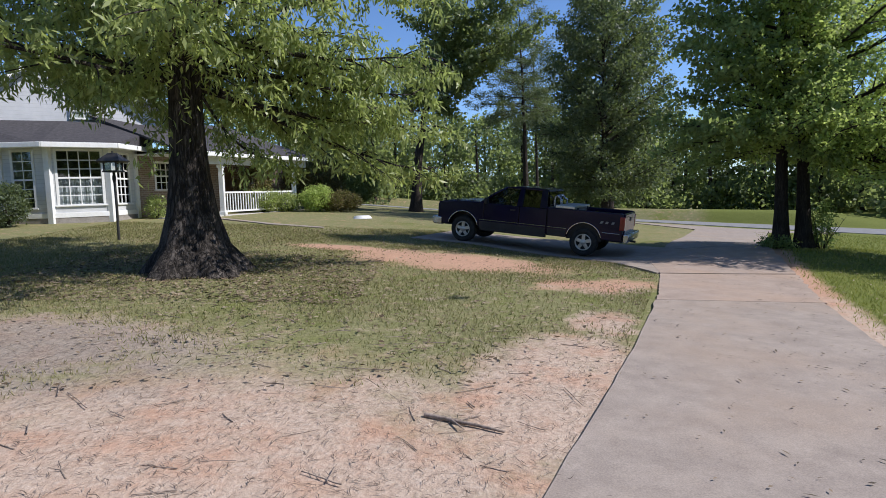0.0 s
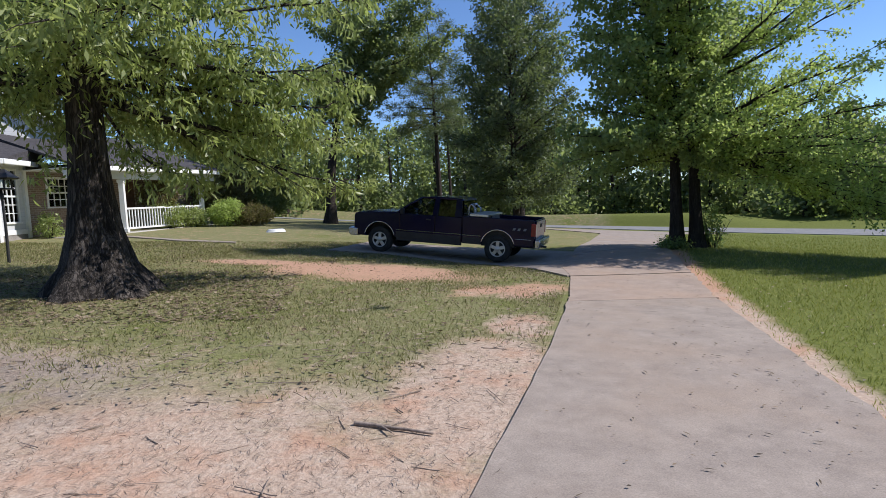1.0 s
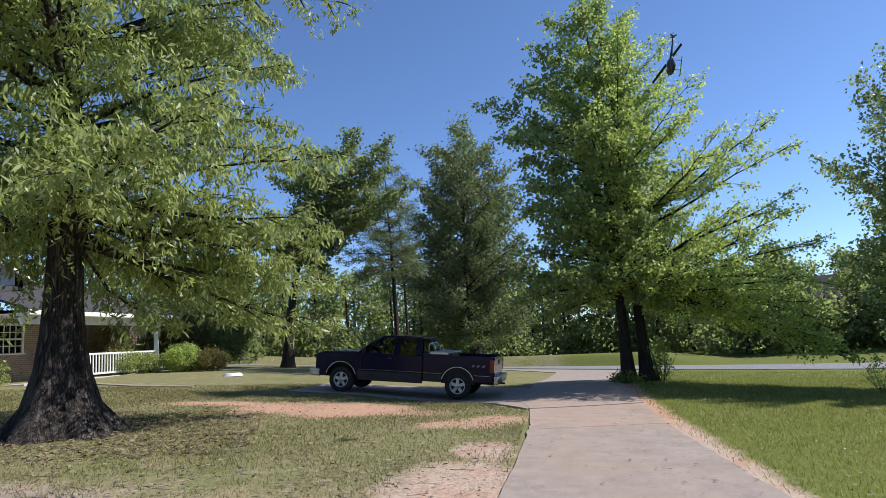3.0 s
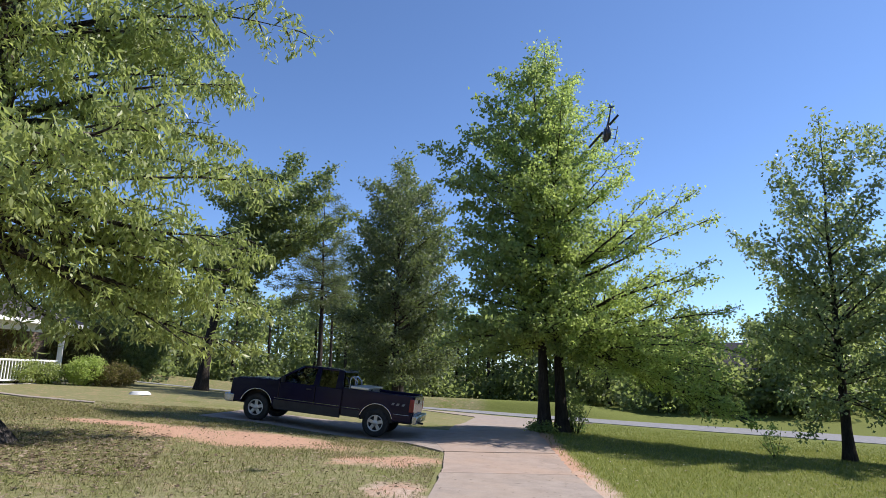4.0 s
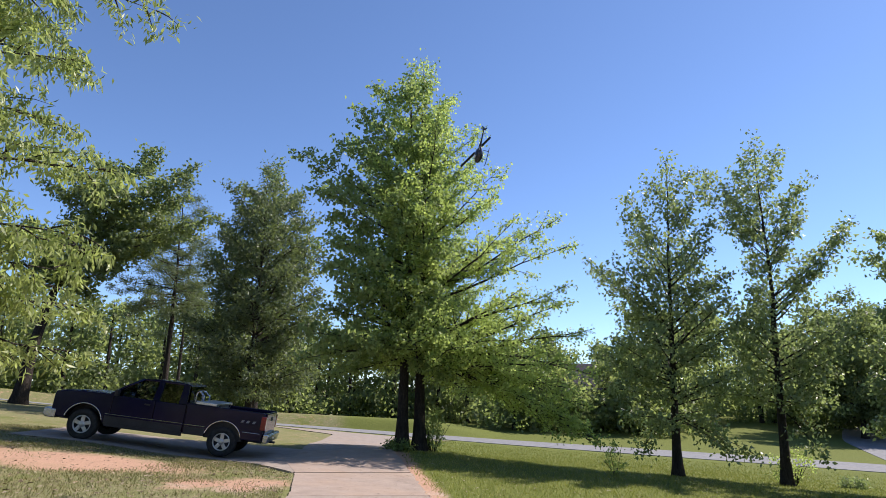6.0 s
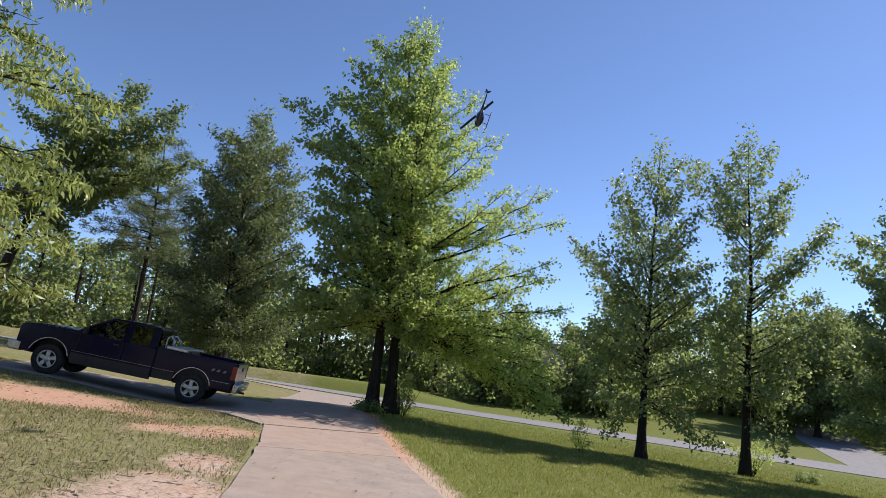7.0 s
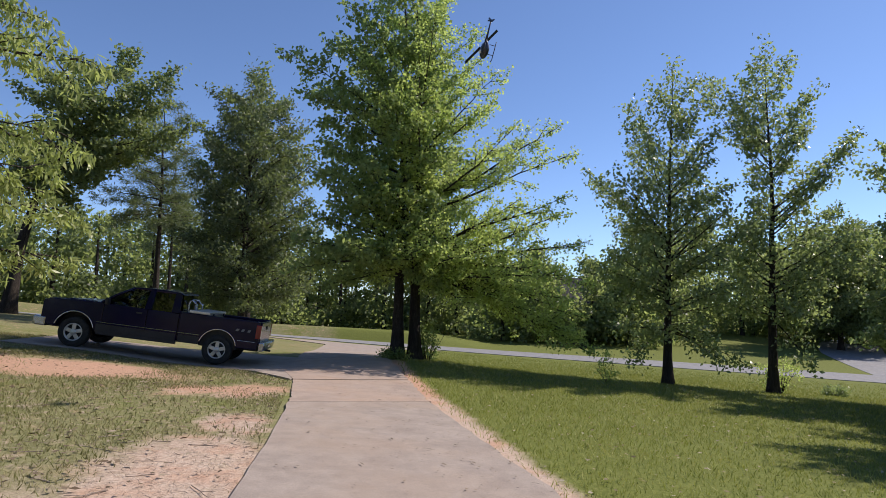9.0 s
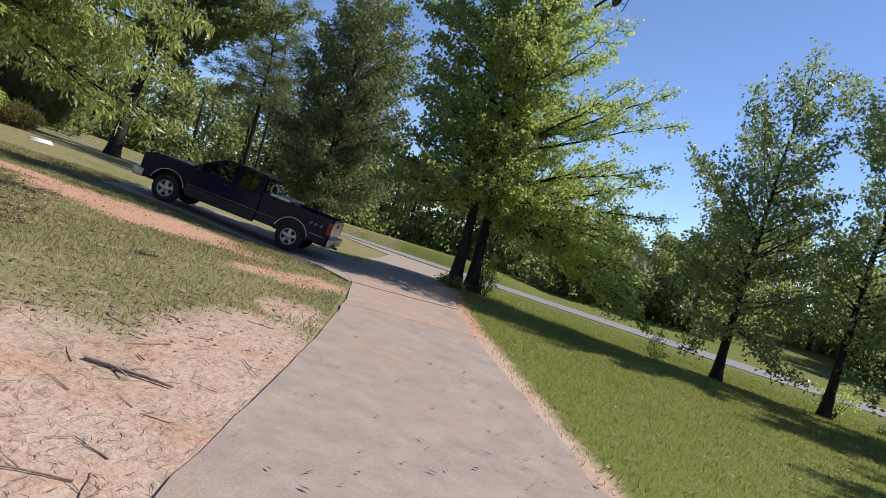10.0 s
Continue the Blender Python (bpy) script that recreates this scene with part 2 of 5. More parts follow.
    m.bump(m.math('ADD', m.math('MULTIPLY', n_fine, 0.6), n_mid), 0.6, 0.05)
    return m.done(c, 0.95, 0, 0.15)


LAWN = ground_material()
axis = np.sinh(np.linspace(-5.2, 5.2, 281)) / math.sinh(5.2) * 900
gx, gy = np.meshgrid(axis + 1.0, axis + 8.0)
gzv = gz(gx, gy) + 0.012 * np.sin(gx * 1.9) * np.sin(gy * 2.3)
nn = len(axis)
gv = np.stack([gx, gy, gzv], -1).reshape(-1, 3)
gf = [(j * nn + i, j * nn + i + 1, (j + 1) * nn + i + 1, (j + 1) * nn + i) for j in range(nn - 1) for i in range(nn - 1)]
ground = tagged(new("ground", mesh_of("ground", gv, gf, LAWN, True)), "thin green lawn with patches of bare sandy and red soil", "ground", kind="structure")


def ribbon(left, right, n_along, n_across, lift, thick, rough_edge=0.0, seed=0):
    """A paved strip laid on the land between two edge lines, with a real edge."""
    rng = np.random.default_rng(seed)
    left, right = np.asarray(left, float), np.asarray(right, float)

    def along(p, n):
        d = np.r_[0, np.cumsum(np.linalg.norm(np.diff(p, axis=0), axis=1))]
        s = np.linspace(0, d[-1], n)
        return np.stack([np.interp(s, d, p[:, 0]), np.interp(s, d, p[:, 1])], 1)
    L, R = along(left, n_along), along(right, n_along)
    if rough_edge:
        w = (R - L) / np.linalg.norm(R - L, axis=1)[:, None]
        L = L + w * (rng.normal(0, rough_edge * 0.4, n_along))[:, None]
        R = R + w * (rng.normal(0, rough_edge, n_along))[:, None]
    V, F = [], []
    for a, b in zip(L, R):
        for k in range(n_across + 1):
            q = a + (b - a) * k / n_across
            V.append((q[0], q[1], gzf(*q) + lift))
    top = len(V)
    V += [(v[0], v[1], v[2] - thick) for v in V]
    W = n_across + 1
    for i in range(n_along - 1):
        for k in range(n_across):
            F.append((i * W + k, i * W + k + 1, (i + 1) * W + k + 1, (i + 1) * W + k))
        F.append((i * W, (i + 1) * W, top + (i + 1) * W, top + i * W))
        F.append((i * W + n_across, top + i * W + n_across, top + (i + 1) * W + n_across, (i + 1) * W + n_across))
    for k in range(n_across):
        F.append((k, top + k, top + k + 1, k + 1))
        e = (n_along - 1) * W
        F.append((e + k, e + k + 1, top + e + k + 1, top + e + k))
    return V, F


def concrete_material(name, a, b, warm):
    m = Nodes(name)
    p = m.pos()
    big, mid, fine = m.noise(0.5, 5, 0.6, p), m.noise(3.0, 6, 0.7, p), m.noise(90, 3, 0.6, p)
    c = m.ramp(mid, [(0.34, a), (0.64, b)])
    c = m.mix(m.math('MULTIPLY', m.step(big, 0.42, 0.68), 0.55), c, warm)
    c = m.mix(0.30, c, m.ramp(fine, [(0.3, (0.2, 0.2, 0.2)), (0.7, (0.8, 0.8, 0.8))]), 'OVERLAY')
    c = m.mix(m.math('MULTIPLY', m.step(m.noise(1.1, 7, 0.75, p), 0.60, 0.72), 0.35), c, (0.16, 0.14, 0.12))
    m.bump(m.math('ADD', fine, mid), 0.25, 0.006)
    return m.done(c, 0.9, 0, 0.25)


CONC = concrete_material("weathered_concrete", (0.25, 0.208, 0.178), (0.335, 0.282, 0.24), (0.325, 0.248, 0.19))
CONC_PINK = concrete_material("clay_stained_concrete", (0.28, 0.218, 0.18), (0.36, 0.285, 0.235), (0.39, 0.275, 0.20))
TAR = concrete_material("grey_asphalt", (0.17, 0.17, 0.175), (0.25, 0.25, 0.255), (0.24, 0.23, 0.22))

drive = thing("driveway", "weathered pale concrete driveway with clay stains", "driveway", kind="structure")


def edge(p, q, bow, f0, f1):
    """A stretch of an edge line from p to q with a slight bow sideways."""
    p, q = np.array(p, float), np.array(q, float)
    return [p + (q - p) * f + np.array([np.interp(f, *bow), 0]) for f in np.linspace(f0, f1, 9)]


DL = ((-2.45, -4.6), (4.21, 12.3), ((0, 0.40, 0.46, 0.55, 0.66, 0.84, 1), (-0.1, -0.2, -0.18, -0.07, 0.03, 0.10, 0.0)))
DR = ((0.12, -4.6), (7.0, 12.5), ((0, 0.5, 0.62, 0.80, 1), (0.05, 0.08, 0.03, -0.10, 0.0)))
cuts = (0.0, 0.40, 0.822, 1.0)
for i, (a, b) in enumerate(zip(cuts[:-1], cuts[1:])):
    g = 0.0006
    V, F = ribbon(edge(*DL, a + g, b - g), edge(*DR, a + g, b - g), 26, 8, 0.026, 0.16, 0.022, i)
    part("slab", mesh_of("slab", V, F, CONC_PINK if i == 2 else CONC), drive)
# fan where the drive meets the parking strip, the strip itself and the way out to the road
V, F = ribbon([(4.22, 12.34), (4.75, 14.6), (5.9, 17.0)], [(7.02, 12.54), (7.75, 14.4), (8.55, 16.6)], 16, 8, 0.034, 0.16, 0.02, 7)
part("slab", mesh_of("slab", V, F, CONC_PINK), drive)
V, F = ribbon([(4.18, 12.40), (3.85, 14.3), (3.35, 15.95), (2.1, 16.6), (0.3, 17.45), (-1.0, 18.1)], [(4.5, 12.6), (5.2, 14.7), (6.3, 17.2), (5.0, 19.2), (2.4, 20.3), (0.3, 21.3)], 30, 8, 0.030, 0.16, 0.02, 8)
part("slab", mesh_of("slab", V, F, CONC), drive)
V, F = ribbon([(5.92, 17.05), (8.1, 21.8), (12.4, 31.0), (10.8, 38.8)], [(8.57, 16.65), (10.5, 20.6), (15.6, 30.2), (19.2, 30.4)], 40, 8, 0.032, 0.16, 0.02, 9)
part("slab", mesh_of("slab", V, F, CONC), drive)

road = thing("road", "pale grey two lane country road", "road", kind="structure")
rc = np.array([(150, -75), (75, -21), (38.5, 15.5), (22.4, 31.5), (14.5, 41.5), (4, 49), (-18, 55), (-70, 62), (-160, 70)], float)
tn = np.gradient(rc, axis=0)
tn /= np.linalg.norm(tn, axis=1)[:, None]
nr = np.stack([tn[:, 1], -tn[:, 0]], 1)
V, F = ribbon(rc - nr * 2.2, rc + nr * 2.2, 160, 4, 0.03, 0.15, 0.0, 3)
part("roadway", mesh_of("roadway", V, F, TAR), road)
V, F = ribbon([(40, 17), (52, 26), (80, 40), (140, 60)], [(44.5, 12.5), (55, 22.5), (82, 35), (142, 52)], 40, 4, 0.02, 0.12, 0.0, 4)
part("side_road", mesh_of("side_road", V, F, TAR), road)
# narrow garden path to the porch
path = thing("garden_path", "narrow pale concrete garden path in the lawn", "path", kind="structure")
V, F = ribbon([(-9.6, 24.3), (-7.8, 22.9), (-5.9, 21.5), (-4.0, 20.7)], [(-9.3, 23.8), (-7.6, 22.4), (-5.8, 21.05), (-3.95, 20.3)], 24, 3, 0.03, 0.1, 0.02, 12)
part("paving", mesh_of("paving", V, F, CONC), path)
# low grass bank beyond the road, with a level top
sel = rc[3:7]
sn = nr[3:7]
prof = ((3.0, -0.05), (3.7, 0.22), (4.4, 0.62), (5.2, 0.72), (9.0, 0.70), (13.0, -0.10))
d = np.r_[0, np.cumsum(np.linalg.norm(np.diff(sel, axis=0), axis=1))]
ss = np.linspace(0, d[-1], 70)
V, F = [], []
for s in ss:
    p = np.array([np.interp(s, d, sel[:, 0]), np.interp(s, d, sel[:, 1])])
    q = np.array([np.interp(s, d, sn[:, 0]), np.interp(s, d, sn[:, 1])])
    fade = min(1.0, s / 6.0, (d[-1] - s) / 6.0)
    for o, h in prof:
        w = p + q * o
        V.append((w[0], w[1], gzf(*w) - 0.06 + (h + 0.06) * max(0.0, fade)))
k = len(prof)
for i in range(len(ss) - 1):
    for j in range(k - 1):
        F.append((i * k + j, i * k + j + 1, (i + 1) * k + j + 1, (i + 1) * k + j))
tagged(new("grass_bank", mesh_of("grass_bank", V, F, LAWN, True)), "low mown grass bank beyond the road", "bank", kind="structure")

# ---- trees ----
BARK_OAK = bark_mat("oak_bark", (0.024, 0.020, 0.018), (0.15, 0.128, 0.112), 7.0)
BARK_DARK = bark_mat("dark_bark", (0.04, 0.032, 0.027), (0.11, 0.09, 0.075), 12.0)
LEAF_OAK = leaf_mat("oak_leaf", (0.155, 0.205, 0.065), (0.49, 0.55, 0.21), 0.55, 0.40, 0.5)
LEAF_LIME = leaf_mat("spring_leaf", (0.29, 0.385, 0.085), (0.60, 0.71, 0.24), 0.63)
LEAF_TWIN = leaf_mat("twin_leaf", (0.13, 0.19, 0.07), (0.34, 0.43, 0.165), 0.55)
LEAF_LAWN = leaf_mat("lawn_tree_leaf", (0.115, 0.155, 0.075), (0.345, 0.415, 0.205), 0.5, 0.38, 0.55)
LEAF_MID = leaf_mat("mid_leaf", (0.082, 0.108, 0.047), (0.225, 0.278, 0.12), 0.48)
LEAF_DARK = leaf_mat("dark_leaf", (0.042, 0.062, 0.040), (0.13, 0.165, 0.088), 0.35)
LEAF_PINE = leaf_mat("pine_needle", (0.042, 0.064, 0.036), (0.125, 0.158, 0.085), 0.28)
LEAF_BACK = leaf_mat("wood_leaf", (0.09, 0.115, 0.058), (0.26, 0.31, 0.145), 0.62)


def unit(v):
    return v / (np.linalg.norm(v, axis=-1, keepdims=True) + 1e-9)


def leaf_cloud(rng, centres, spread, n_each, length, width, droop, flat=0.0):
    """Folded leaf blades round points: a quad each. droop pulls the tips down, flat lays the blades level."""
    c = np.repeat(centres, n_each, axis=0)
    n = len(c)
    p = c + rng.normal(0, 1, (n, 3)) * np.array([1, 1, 1 - flat * 1.2]) * spread
    d = unit(rng.normal(0, 1, (n, 3)) + np.array([0, 0, -droop]))
    d[:, 2] *= 1 - flat
    d = unit(d)
    s = rng.normal(0, 1, (n, 3))
    s[:, 2] *= 1 - flat
    s = unit(np.cross(d, unit(s)))
    ln = length * rng.uniform(0.65, 1.25, (n, 1))
    wd = width * rng.uniform(0.7, 1.2, (n, 1))
    up = np.cross(s, d) * wd * 0.25
    return np.stack([p, p + d * ln * 0.45 + s * wd * 0.5 + up, p + d * ln, p + d * ln * 0.45 - s * wd * 0.5 + up], 1).reshape(-1, 3)


def limb(rng, start, direction, length, sag, n=7, wig=0.06):
    """A bent branch line."""
    t = np.linspace(0, 1, n)[:, None]
    side = np.cumsum(rng.normal(0, wig * length / n ** 0.5, (n, 3)), 0) * t
    p = start + direction * length * t + side
    p[:, 2] += sag * length * (t[:, 0] ** 2)
    return p


def crown_tree(name, label, base, height, env, first, bark, leaf, seed, trunk_r=0.2, flare=1.7, decay=0.45, lean=(), limbs=50, lats=10, twigs=5, per=7,
               leaf_len=0.11, leaf_w=0.06, jitter=0.06, droop=0.4, flat=0.2, slope=(0.1, 0.9), arch=0.6, sag=-0.08, fan=0.40, low=None, extra=(), spray=0, group="", inner=0.3):
    """A tapered trunk, limbs that reach the crown's outline, side branches and twigs set with single leaves.
    env: rows of (height, reach to the tree's bright side, reach to its other side); lean: rows of (height, sideways shift);
    extra: limbs of their own as (start height, sideways, depth, end height); low: least height of limb ends away from the bright side."""
    rng = np.random.default_rng(seed)
    bx, by = base
    z0 = gzf(bx, by) - 0.1
    root = thing(name, label, "tree", Matrix.Translation((bx, by, z0)), group)
    away = np.array([bx, by]) / math.hypot(bx, by)
    right = np.array([away[1], -away[0]])
    ez, er, el = np.array(env, float).T
    n = 26
    s = np.linspace(0, 1, n)
    lz, lu = np.array(lean if lean else ((0, 0), (height, 0)), float).T
    shift = np.interp(s * height, lz, lu)
    wob = np.cumsum(rng.normal(0, 0.010 * height / n ** 0.5, (n, 2)), 0) * s[:, None]
    axis_p = np.stack([right[0] * shift + wob[:, 0], right[1] * shift + wob[:, 1], s * height], 1)
    rad = trunk_r * (1 - s) ** 1.25 + 0.008 + trunk_r * (flare - 1) * np.exp(-s * height / decay)

    def at(h):
        return np.array([np.interp(h, axis_p[:, 2], axis_p[:, c]) for c in range(3)])
    V, F = tube_arrays([(axis_p, rad)], 22)
    V = np.array(V)
    cx, cy = np.interp(V[:, 2], axis_p[:, 2], axis_p[:, 0]), np.interp(V[:, 2], axis_p[:, 2], axis_p[:, 1])
    ang = np.arctan2(V[:, 1] - cy, V[:, 0] - cx)
    bulge = 1 + 0.10 * np.sin(5 * ang + seed) * np.exp(-V[:, 2] / 0.8) * (flare - 1) + rng.normal(0, 0.015, len(V))
    V[:, 0], V[:, 1] = cx + (V[:, 0] - cx) * bulge, cy + (V[:, 1] - cy) * bulge
    part("trunk", mesh_of("trunk", V, F, bark, True), root)
    # limb ends spread over the crown, more where it is wide
    grid = np.linspace(ez[0], ez[-1] * 0.985, 200)
    w = np.interp(grid, ez, er + el) + 0.35
    cum = np.cumsum(w) / w.sum()
    ends = []
    for i in range(limbs):
        ze = np.interp((i + rng.uniform(0, 1)) / limbs, cum, grid)
        a = i * 2.39996 + rng.normal(0, 0.3)
        c = math.cos(a)
        rr, rl = np.interp(ze, ez, er), np.interp(ze, ez, el)
        if low is not None and c < 0.35 and ze < low:
            ze = low + rng.uniform(0, 1.2)
        r = (0.5 * (rr + rl) + 0.5 * (rr - rl) * c) * (rng.uniform(0.80, 1.06) if rng.uniform() > inner else rng.uniform(0.40, 0.75))
        f = (ze - ez[0]) / (ez[-1] - ez[0])
        za = max(first * rng.uniform(0.92, 1.08), min(ze - r * (slope[0] + (slope[1] - slope[0]) * f), height * 0.95))
        ends.append((za, r * c, r * math.sin(a), ze, 1.0))
    ends += [(*e, 0.8) for e in extra]
    dots = []
    for za, u, v, ze, weight in ends:
        p0 = at(za)
        top = at(ze)
        p2 = np.array([top[0] + right[0] * u + away[0] * v, top[1] + right[1] * u + away[1] * v, ze])
        p1 = p0 + (p2 - p0) * np.array([0.5, 0.5, arch])
        t = np.linspace(0, 1, 8)[:, None]
        pl = (1 - t) ** 2 * p0 + 2 * t * (1 - t) * p1 + t * t * p2
        L = np.linalg.norm(p2 - p0)
        pl = pl + np.cumsum(rng.normal(0, 0.02 * L, (8, 3)), 0) * t * (1 - t * 0.5)
        r0 = max(0.010, min(0.012 + 0.011 * L, np.interp(za, axis_p[:, 2], rad) * 0.5))
        own = [(pl, np.linspace(r0, 0.005, 8))]
        tan = unit(np.gradient(pl, axis=0))
        q0 = 0.14 + 0.12 * min(1.0, max(0.0, (za - ze) / 1.6))
        m = max(3, int(lats * weight * (0.45 + 0.2 * L)))
        for j in range(m + 1):
            q = q0 + (1 - q0) * ((j + rng.uniform(0, 0.8)) / m) ** 0.85 if j < m else 1.0
            q = min(q, 1.0)
            k = q * 7
            wp = np.array([np.interp(k, np.arange(8), pl[:, c]) for c in range(3)])
            tg = tan[min(7, int(k))]
            side = unit(np.cross(tg, np.array([0, 0, 1.0]))) * (1 if j % 2 else -1)
            b = radians(rng.uniform(32, 66))
            d = unit(tg * math.cos(b) + side * math.sin(b) + np.array([0, 0, rng.normal(0.08, 0.30)])) if j < m else tg
            sl = (fan * L * (1.08 - q) ** 0.8 + 0.22) * rng.uniform(0.7, 1.15)
            ps = limb(rng, wp, d, sl, sag, 5, 0.08)
            if sl > 0.3:
                own.append((ps, np.linspace(max(0.004, r0 * 0.3), 0.0025, 5)))
            nt = max(2, int(twigs * (0.4 + sl)))
            tq = rng.uniform(0.12, 1.0, nt) * 4
            tp = np.stack([np.interp(tq, np.arange(5), ps[:, c]) for c in range(3)], 1)
            td = unit(d * 0.7 + rng.normal(0, 0.6, (nt, 3)) + np.array([0, 0, -0.35 * droop]))
            tl = rng.uniform(0.12, 0.36, (nt, 1, 1))
            f = rng.uniform(0, 1, (nt, per, 1))
            dots.append((tp[:, None, :] + td[:, None, :] * tl * f).reshape(-1, 3))
        V, F = tube_arrays(own, 4)
        part("limb", mesh_of("limb", V, F, bark, True), root)
    if spray:
        zs = rng.uniform(first * 0.55, first + 4.0, spray)
        an, rr = rng.uniform(0, 6.28, spray), rng.uniform(0.42, 0.95, spray)
        c = np.stack([np.interp(zs, axis_p[:, 2], axis_p[:, 0]) + rr * np.cos(an), np.interp(zs, axis_p[:, 2], axis_p[:, 1]) + rr * np.sin(an), zs], 1)
        dots.append(np.repeat(c, 14, 0) + rng.normal(0, 0.13, (spray * 14, 3)))
    top = at(height * 0.99)
    dots.append(top + rng.normal(0, 1, (140, 3)) * np.array([0.16, 0.16, 0.35]) - np.array([0, 0, 0.2]))
    lv = leaf_cloud(rng, np.concatenate(dots), jitter, 1, leaf_len, leaf_w, droop, flat)
    part("crown", quads("crown", lv, leaf), root)
    return root


# big oak beside the lawn, with low hanging boughs
crown_tree("oak_tree", "large old oak with flared dark bark and drooping green boughs", (-4.35, 11.0), 14.5,
           ((1.95, 3.9, 3.6), (3.0, 4.4, 4.4), (5.0, 4.5, 4.8), (7.0, 4.3, 5.2), (9.0, 4.6, 5.2), (11.5, 4.6, 4.8), (14.0, 2.4, 2.6)), 3.5, BARK_OAK, LEAF_OAK, 11, 0.35, 2.75, 0.60,
           limbs=108, lats=11, twigs=7, per=9, leaf_len=0.165, leaf_w=0.048, jitter=0.07, droop=1.3, flat=0.0, slope=(0.15, 0.5), arch=1.0, sag=-0.30, fan=0.36, low=3.3, spray=80, inner=0.4,
           extra=((3.8, 4.0, -0.6, 3.4), (3.9, 4.3, 0.2, 2.9), (4.0, 3.7, -1.3, 3.0), (4.1, 4.2, 0.9, 3.8), (3.7, 3.3, -0.2, 3.7), (4.2, 3.9, -1.8, 3.6), (3.6, 4.4, -0.4, 2.2)))
# pair of trees at the bend of the drive
crown_tree("tree", "tall green tree standing close beside its twin", (8.95, 16.75), 12.6,
           ((2.2, 1.6, 3.1), (3.6, 1.8, 3.1), (6.0, 1.6, 3.0), (8.0, 1.4, 3.3), (9.6, 1.0, 3.9), (10.6, 0.9, 2.1), (12.3, 0.6, 0.9)), 3.0, BARK_DARK, LEAF_TWIN, 21, 0.17,
           limbs=74, lats=10, twigs=6, per=7, leaf_len=0.15, leaf_w=0.11, jitter=0.10, droop=0.5, flat=0.15, slope=(0.1, 0.7), arch=0.6, sag=-0.05, group="trees along the drive")
crown_tree("tree", "tall tree with light yellow-green spring leaves beside the drive", (9.5, 16.65), 12.9,
           ((1.6, 4.3, 1.2), (2.6, 4.8, 1.4), (3.8, 4.9, 1.5), (5.4, 4.6, 1.7), (6.8, 4.4, 1.8), (8.2, 3.6, 1.8), (9.8, 2.7, 1.7), (11.4, 1.7, 1.2), (12.8, 0.6, 0.6)), 2.8, BARK_DARK, LEAF_LIME, 22, 0.17,
           lean=((0, 0), (6, -0.15), (12.9, -0.45)), limbs=100, lats=11, twigs=7, per=7, leaf_len=0.10, leaf_w=0.065, jitter=0.06, droop=0.3, flat=0.1, slope=(0.1, 1.05), arch=0.42, sag=0.0, fan=0.38, low=2.7,
           extra=((2.9, 4.7, -1.0, 0.75), (3.0, 5.0, -0.2, 1.7), (2.8, 4.3, -1.8, 1.2), (3.3, 5.2, 0.3, 2.6), (4.6, 4.6, -0.4, 6.5), (2.7, 2.6, -2.6, 2.6), (2.8, 1.0, -3.2, 3.0), (2.8, 3.2, -2.0, 1.6), (2.9, 3.6, 0.6, 1.4), (3.0, 2.8, -1.2, 2.0), (3.0, 4.4, -0.6, 1.3), (3.1, 3.9, -1.4, 2.0), (3.3, 4.6, 0.9, 2.1), (3.4, 3.4, -0.4, 2.6), (3.2, 5.1, -0.9, 0.6)), group="trees along the drive")
# slender trees on the right-hand lawn
crown_tree("tree", "slender dark tree with sparse crown on the lawn", (16.85, 13.15), 10.5,
           ((1.3, 1.6, 1.2), (3.0, 1.9, 1.8), (4.4, 2.0, 2.5), (5.6, 2.0, 2.9), (7.0, 1.6, 2.6), (8.2, 1.3, 1.9), (9.4, 1.0, 1.2), (10.3, 0.7, 0.7)), 1.9, BARK_DARK, LEAF_LAWN, 31, 0.135,
           limbs=64, lats=9, twigs=6, per=6, leaf_len=0.14, leaf_w=0.09, jitter=0.10, droop=0.5, flat=0.05, slope=(0.0, 1.5), arch=0.45, sag=-0.04, extra=((2.0, 2.1, -0.4, 0.9), (2.0, -1.0, -0.8, 1.0), (1.9, 1.4, -1.0, 1.1)), group="trees on the lawn")
crown_tree("tree", "slender dark tree with forked uneven crown on the lawn", (19.3, 11.1), 11.3,
           ((2.4, 1.6, 1.5), (4.0, 2.0, 1.6), (5.4, 2.0, 1.3), (6.4, 1.3, 0.8), (7.6, 1.0, 0.7), (9.2, 1.3, 0.9), (10.4, 1.0, 0.8), (11.1, 0.6, 0.5)), 2.6, BARK_DARK, LEAF_LAWN, 35, 0.14,
           limbs=54, lats=9, twigs=6, per=6, leaf_len=0.14, leaf_w=0.09, jitter=0.10, droop=0.5, flat=0.05, slope=(0.2, 1.7), arch=0.40, sag=-0.02,
           extra=((7.4, -1.5, 0.2, 10.3), (7.8, -1.2, -0.3, 10.0), (7.2, -1.7, 0.0, 9.7), (5.6, 2.3, 0.0, 8.1), (5.2, 2.0, -0.4, 7.4), (5.9, 2.1, 0.4, 7.8), (2.4, 0.9, -0.9, 1.2)), group="trees on the lawn")
side_env = ((1.6, 2.2, 2.2), (4.0, 2.9, 2.9), (6.5, 2.9, 2.7), (8.5, 2.0, 2.0), (11.3, 0.4, 0.4))
